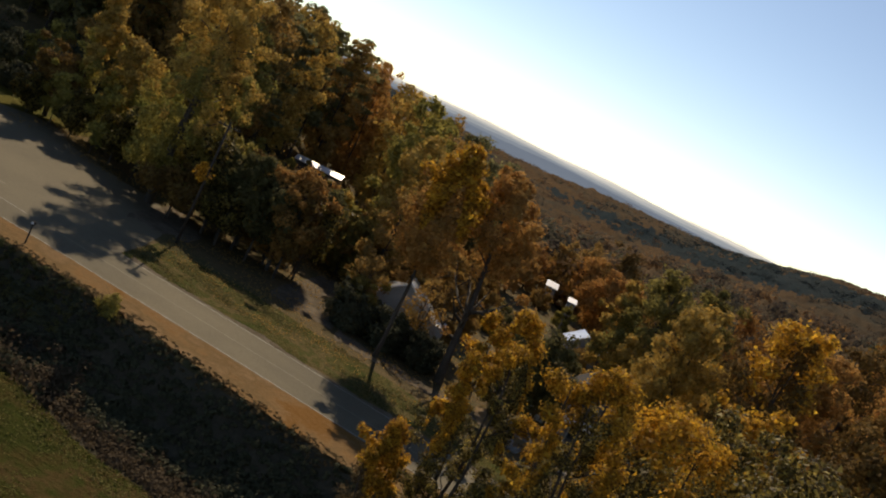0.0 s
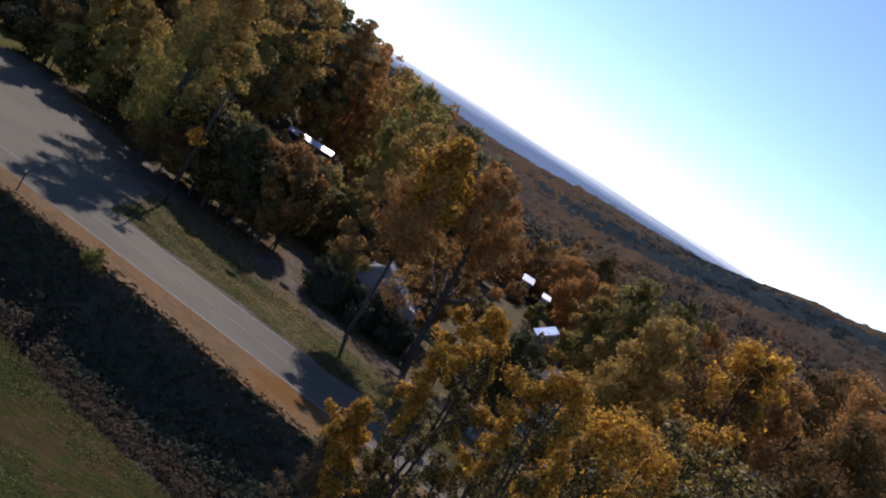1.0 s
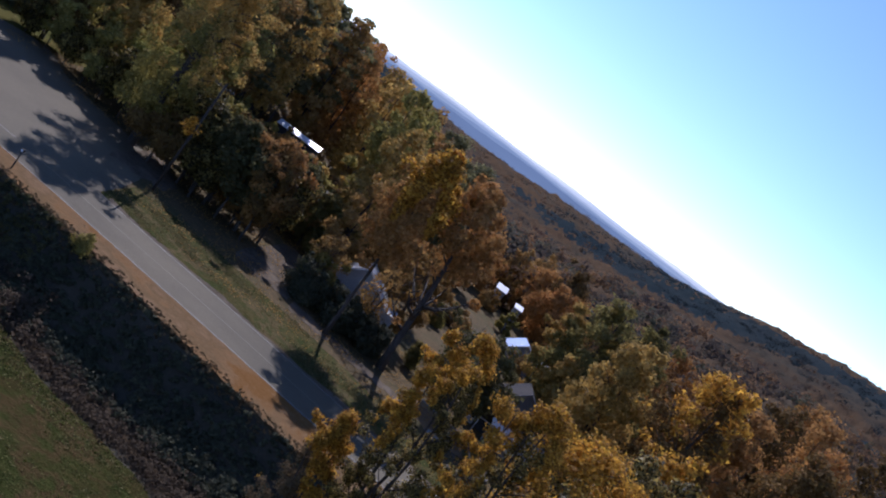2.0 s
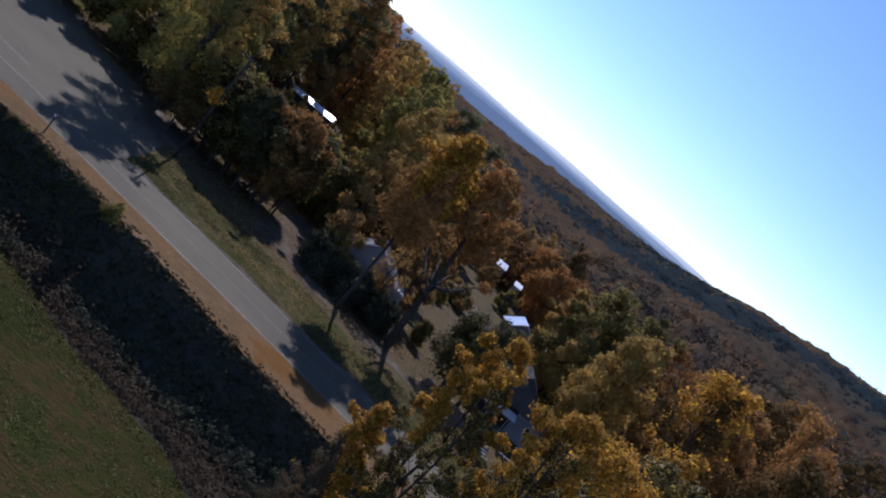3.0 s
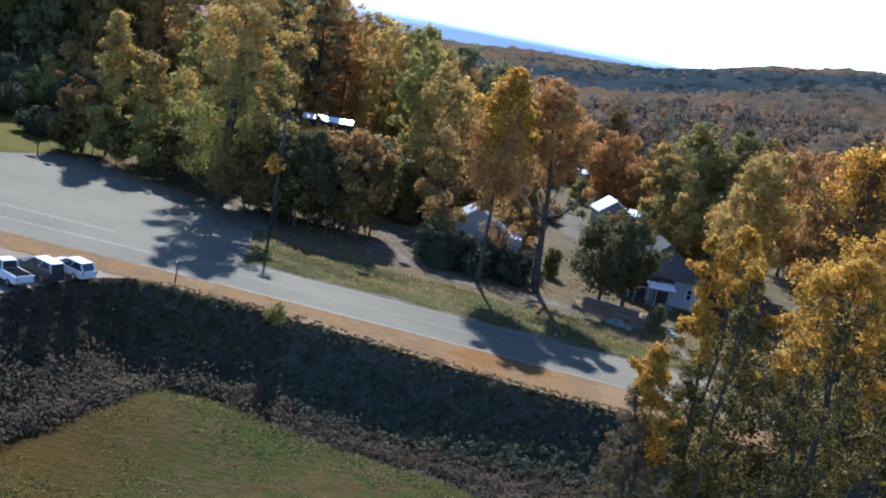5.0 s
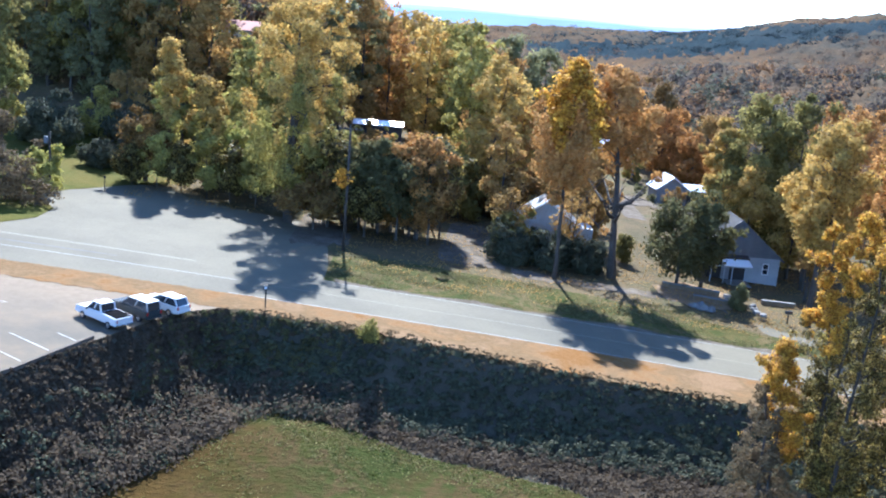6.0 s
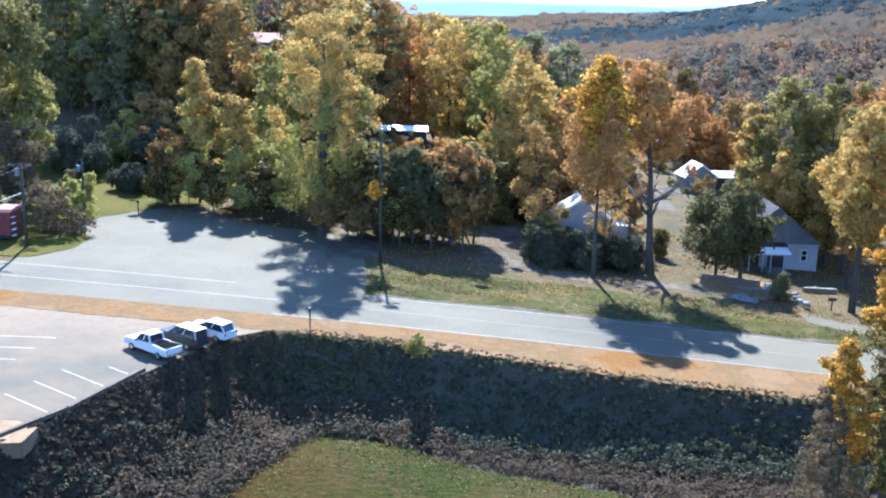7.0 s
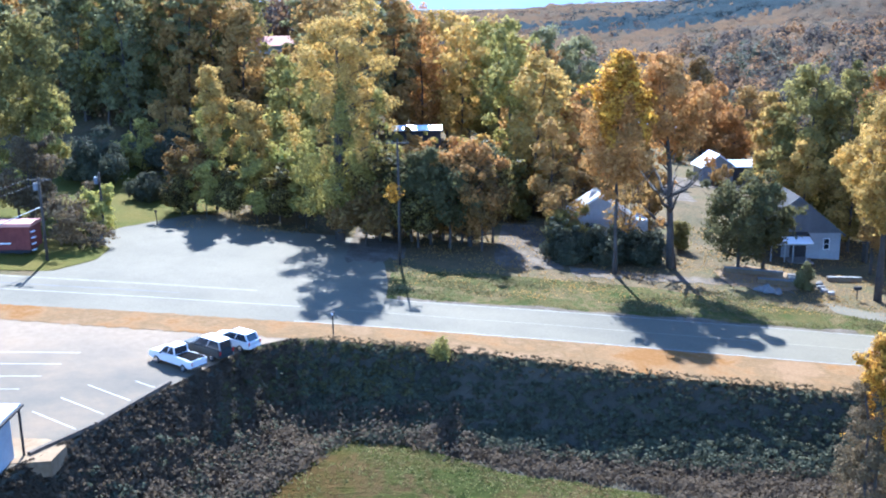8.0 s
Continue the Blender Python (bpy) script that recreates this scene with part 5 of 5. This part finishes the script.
vehicle("suv", "dark sport utility car with a pale silver roof, parked", -37.1, 67.5, 149, CAR_DARK, CAR_SILVER, "suv")
vehicle("hatchback", "white hatchback car parked beside the bank", -35.5, 69.6, 152, CAR_WHITE, CAR_WHITE, "hatch")


# ---- buildings ----
def window(parent, x0, x1, y, z0, z1, shutters=False):
    w = thing("window", "", "")
    for key in ("label", "category"):
        if key in w:
            del w[key]
    w.parent = parent
    part("pane", box(x0 + 0.06, x1 - 0.06, y - 0.03, y + 0.02, z0 + 0.06, z1 - 0.06), GLASS, w)
    for a in ((x0, x0 + 0.07, z0, z1), (x1 - 0.07, x1, z0, z1), (x0, x1, z1 - 0.07, z1), (x0, x1, z0, z0 + 0.07), (x0, x1, (z0 + z1) / 2 - 0.03, (z0 + z1) / 2 + 0.03)):
        part("window_frame", box(a[0], a[1], y - 0.06, y + 0.01, a[2], a[3]), WHITE, w)
    if shutters:
        for s in (x0 - 0.36, x1 + 0.04):
            part("shutter", box(s, s + 0.32, y - 0.05, y + 0.01, z0, z1), SHINGLE, w, "dark window shutter")


def gable_house(name, label, x, y, yaw, w, d, eave, peak, wall, roof, overhang=0.35, foot=0.6, board=None):
    """A house with its gable to the front: front face at local y = 0, going back to d, width w."""
    z = ground_z(x, y + d / 2)
    th = thing(name, label, "house", pose(x, y, z, 0, 0, yaw))
    part("wall", prism([(-w / 2, -foot), (w / 2, -foot), (w / 2, eave), (0, peak), (-w / 2, eave)], 0, d, "y"), wall, th)
    k = (peak - eave) / (w / 2)
    for s in (-1, 1):
        o = [(0, peak + 0.03), (0, peak + 0.17), (s * (w / 2 + overhang), eave - k * overhang + 0.17), (s * (w / 2 + overhang), eave - k * overhang + 0.03)]
        part("roof", prism(o, -overhang, d + overhang, "y"), roof, th)
        part("bargeboard", prism([(0, peak + 0.19), (0, peak - 0.05), (s * (w / 2 + overhang), eave - k * overhang - 0.05), (s * (w / 2 + overhang), eave - k * overhang + 0.19)], -overhang - 0.05, -overhang - 0.003, "y"), board or WHITE, th)
    return th, z


def lean_house(name, label, x, y, yaw, w, d, front, back, wall, roof, overhang=0.4):
    """A building under one shallow roof that falls to the front."""
    z = ground_z(x, y + d / 2)
    th = thing(name, label, "building", pose(x, y, z, 0, 0, yaw))
    part("wall", prism([(0, -0.6), (d, -0.6), (d, back), (0, front)], -w / 2, w / 2, "x"), wall, th)
    k = (back - front) / d
    part("roof", prism([(-overhang, front - k * overhang + 0.02), (d + overhang, back + k * overhang + 0.02), (d + overhang, back + k * overhang + 0.14), (-overhang, front - k * overhang + 0.14)], -w / 2 - overhang, w / 2 + overhang, "x"), roof, th)
    return th, z


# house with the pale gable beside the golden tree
h, hz = gable_house("house", "pale grey gabled house half hidden by trees", -2.9, 106.0, 0, 8.4, 3.6, 3.4, 6.3, SIDING_W_SHADE, METAL_ROOF)
window(h, -2.2, -1.2, 0, 1.2, 2.5)
window(h, 0.9, 1.9, 0, 1.2, 2.5)
part("annex", box(2.3, 5.2, -0.6, 3.0, -0.6, 3.6, 0.02), SIDING_W_SHADE, h, "white side room of the house")

# Besides real shrubs, this dark row fills in for shadow on the ground.
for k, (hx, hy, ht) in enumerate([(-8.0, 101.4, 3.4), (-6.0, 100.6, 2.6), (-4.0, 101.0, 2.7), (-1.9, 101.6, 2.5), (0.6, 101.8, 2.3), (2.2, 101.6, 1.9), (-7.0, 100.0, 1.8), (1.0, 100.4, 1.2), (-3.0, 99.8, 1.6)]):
    tree(hx, hy, ht, 1.7, L_SHADE_GREEN, "dark evergreen shrub before the pale house, partly standing for ground shade", 0.0, 1300, 0.3, 0.08, 610 + k, "shrub", group="shrubs before the house")

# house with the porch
h, hz = gable_house("house", "white gable-fronted house with a small white porch roof", 19.4, 108.0, 0, 10.0, 5.0, 2.8, 6.9, SIDING_W_SHADE, SHINGLE, board=SIDING_D)
window(h, 3.1, 3.8, 0, 0.9, 2.2)
window(h, -4.3, -3.5, 0, 0.9, 2.2, True)
part("gable_panel", prism([(-5.0, 2.82), (5.0, 2.82), (0, 6.88)], -0.05, -0.004, "y"), SIDING_D, h, "greyer boarded gable end")
for k in range(9):
    z = 3.1 + 0.4 * k
    half = 5.0 * (6.88 - z) / 4.06 - 0.1
    if half > 0.3:
        part("board", box(-half, half, -0.075, -0.052, z - 0.17, z + 0.17), SIDING_D, h)
# Flat dark panel on the wall stands in for shade under the porch.
part("porch_shade_panel", box(-3.4, 1.2, -0.06, -0.01, 0.1, 2.7), SHINGLE, h, "dark panel for the shade under the porch")
door = part("door", box(-1.6, -0.65, -0.1, 0.02, 0.1, 2.15, 0.01), SIDING_G, h, "grey front door")
part("door_handle", box(-0.8, -0.72, -0.16, -0.1, 1.05, 1.13, 0.01), CHROME, door)
part("porch_floor", box(-3.6, 1.3, -2.7, 0, -0.7, 0.1, 0.02), CONCRETE, h)
part("porch_roof", prism([(-1.0, 2.72), (0.0, 2.9), (0.0, 3.02), (-1.0, 2.84)], -3.5, 1.2, "x"), SHINGLE, h, "dark roof joining the porch to the house")
part("porch_trim", box(-3.6, 1.2, -1.04, -0.98, 2.66, 2.86), POLE, h, "dark trim above the awning")
part("porch_awning", prism([(-2.6, 2.2), (-1.05, 2.58), (-1.05, 2.68), (-2.6, 2.3)], -2.0, 1.15, "x"), WHITE, h, "white metal awning over the porch")
part("porch_beam", box(-3.5, 1.15, -2.46, -2.34, 2.04, 2.16, 0.01), SIDING_W_SHADE, h)
for px in (-3.4, -1.9, -1.0, 0.45):
    part("porch_post", box(px - 0.06, px + 0.06, -2.46, -2.34, 0.1, 2.04, 0.01), SIDING_W_SHADE, h)
for k in range(3):
    part("porch_step", box(-1.7, -0.3, -3.0 - 0.3 * k, -2.7 - 0.3 * k, -0.7, -0.05 - 0.17 * k, 0.01), CONCRETE, h)

# low garden walls and bits in the front yard
def yard_wall(x0, y0, x1, y1, top, label):
    ln = math.hypot(x1 - x0, y1 - y0)
    th = thing("garden_wall", label, "wall", pose((x0 + x1) / 2, (y0 + y1) / 2, ground_z((x0 + x1) / 2, (y0 + y1) / 2), 0, math.degrees(math.atan2(ground_z(x0, y0) - ground_z(x1, y1), ln)), math.degrees(math.atan2(y1 - y0, x1 - x0))))
    part("coping", box(-ln / 2, ln / 2, -0.24, 0.24, top - 0.12, top, 0.03), CONCRETE, th)
    n = max(3, int(ln / 0.75))
    for k in range(n):
        part("block", box(-ln / 2 + ln * k / n + 0.02, -ln / 2 + ln * (k + 1) / n - 0.02, -0.17 - 0.02 * (k % 3), 0.17, -0.4, top - 0.125, 0.02), TAN, th)


def rock(x, y, r, seed):
    """A rounded, uneven stone."""
    rng = np.random.default_rng(seed)
    bm = bmesh.new()
    bmesh.ops.create_icosphere(bm, subdivisions=2, radius=r)
    a = rng.uniform(0, 6.28, 3)
    for v in bm.verts:
        n = v.co.normalized()
        v.co *= 1 + 0.18 * math.sin(3 * n.x + a[0]) + 0.14 * math.sin(4 * n.y + a[1]) + 0.1 * math.sin(5 * n.z + a[2])
        v.co.z *= 0.65
    ob = part("rock", bm, CONCRETE, None)
    ob.matrix_world = pose(x, y, ground_z(x, y) + r * 0.3, 0, 0, math.degrees(a[0]))
    tagged(ob, "pale rounded stone in the front yard", "rock", "stones in the yard")


yard_wall(9.4, 100.2, 15.4, 99.3, 0.55, "low pale block retaining wall in the front yard")
yard_wall(11.8, 96.3, 15.5, 95.7, 0.6, "low pale block wall beside the front walk")
yard_wall(19.7, 98.5, 23.4, 99.0, 0.5, "low pale block wall beside the drive")
th = thing("garden_steps", "pale stone steps in the front yard", "steps", pose(16.6, 98.4, ground_z(16.6, 98.4), 0, 3.8, -8))
for k in range(3):
    part("step", box(-0.9, 0.9, -0.6 + 0.4 * k, 0.8, -0.2, 0.1 + 0.15 * k, 0.03), CONCRETE, th)
for k, (rx, ry, rr) in enumerate([(11.2, 93.4, 0.5), (12.0, 92.7, 0.62), (12.7, 92.4, 0.45), (11.8, 94.1, 0.4), (13.1, 93.5, 0.36), (18.2, 96.6, 0.42), (18.0, 95.4, 0.36), (17.9, 94.2, 0.45), (18.3, 93.5, 0.4), (12.4, 95.0, 0.34)]):
    rock(rx, ry, rr, 760 + k)
tree(16.0, 94.7, 0.2, 1.05, L_PINE, "dark clipped evergreen shrub at the front walk", 0.0, 1300, 0.24, 0.06, 90, "shrub")

# houses further back
h, hz = lean_house("outbuilding", "long low building with a bright white roof among trees", -24.4, 148.0, 0, 7.2, 0.9, 2.6, 3.0, SHINGLE, METAL_ROOF, 0.2)
h.location.z += 7.0 - (hz + 3.0)
h, hz = gable_house("house", "grey house with a bright metal roof down the lane", 22.6, 155.5, 8, 5.0, 4.0, 2.6, 4.4, SIDING_G, METAL_ROOF)
# Dark walls fill the open carport to give its shaded inside.
h, hz = lean_house("carport", "carport with a pale metal roof beside the house, its shaded opening filled by dark walls", 27.2, 156.0, 0, 4.0, 2.8, 2.8, 3.2, SHINGLE, METAL_ROOF)
h, hz = lean_house("house", "small house with a white metal roof up the lane", 16.8, 190.0, 0, 2.0, 1.4, 4.2, 4.9, SIDING_G, METAL_ROOF, 0.2)
h, hz = lean_house("shed", "small shed with a bright roof", 20.2, 178.0, 0, 1.4, 1.2, 4.9, 5.4, SIDING_G, METAL_ROOF, 0.15)
h, hz = lean_house("house", "house with a faded red roof high behind the trees", -51.6, 186.5, 4, 9.0, 4.0, 4.2, 5.5, SIDING_W_SHADE, PINK_ROOF)

# red car body by the road
th = thing("red_rail_car", "faded red boarded rail car with a pale roof", "rail car", pose(-66.0, 92.6, ground_z(-63, 93) - 0.25, 0, 0, 0))
part("body", box(-6.5, 6.5, -1.4, 1.4, 0.7, 3.0, 0.04), RED_PAINT, th)
part("roof", prism([(-1.6, 3.0), (1.6, 3.0), (1.3, 3.25), (0, 3.36), (-1.3, 3.25)], -6.7, 6.7, "x"), PINK_ROOF, th, "pale faded roof")
part("underframe", box(-6.2, 6.2, -1.1, 1.1, 0.35, 0.7), BLACK, th)
part("stripe", box(-6.5, 4.6, -1.43, -1.4, 1.3, 1.42), WHITE, th)
for k in range(4):
    part("step_rung", box(6.5, 6.75, -1.2, -0.5, 0.6 + 0.6 * k, 0.66 + 0.6 * k), WHITE, th)
for k in (-5, -3.6, 3.6, 5):
    for s in (-0.8, 0.8):
        bm = bmesh.new()
        bmesh.ops.create_cone(bm, cap_ends=True, segments=16, radius1=0.4, radius2=0.4, depth=0.12, matrix=Matrix.Translation((k, s, 0.38)) @ Matrix.Rotation(radians(90), 4, "X"))
        part("wheel", bm, BLACK, th)

# corner of the white building at the lot
th = thing("white_building", "white painted flat-roofed building at the parking lot", "building", pose(-43.85, 49.6, ground_z(-45, 49)))
part("wall", box(-9, 0, -12, 0, -1.5, 2.9, 0.02), SIDING_W_SHADE, th)
part("roof_slab", box(-9.3, 0.5, -12.3, 0.5, 2.9, 3.08, 0.02), SIDING_W_SHADE, th)
part("gutter", box(0.5, 0.62, -12.3, 0.62, 2.86, 3.0, 0.02), POLE, th, "dark gutter along the roof edge")
part("porch_post", box(0.34, 0.46, 0.3, 0.42, -0.6, 2.9, 0.01), POLE, th, "dark post at the corner")
pad = new("concrete_pad", mesh_of("concrete_pad", [(*p, float(slope_plane(p[0])) + dz) for dz in (0.06, -0.9) for p in ((-46.0, 52.0), (-43.0, 52.2), (-41.6, 51.5), (-41.7, 49.4), (-44.2, 48.7))], [(0, 1, 2, 3, 4), (0, 5, 6, 1), (1, 6, 7, 2), (2, 7, 8, 3), (3, 8, 9, 4), (4, 9, 5, 0)], TAN))
tagged(pad, "worn tan concrete pad beside the building", "pad", kind="structure")
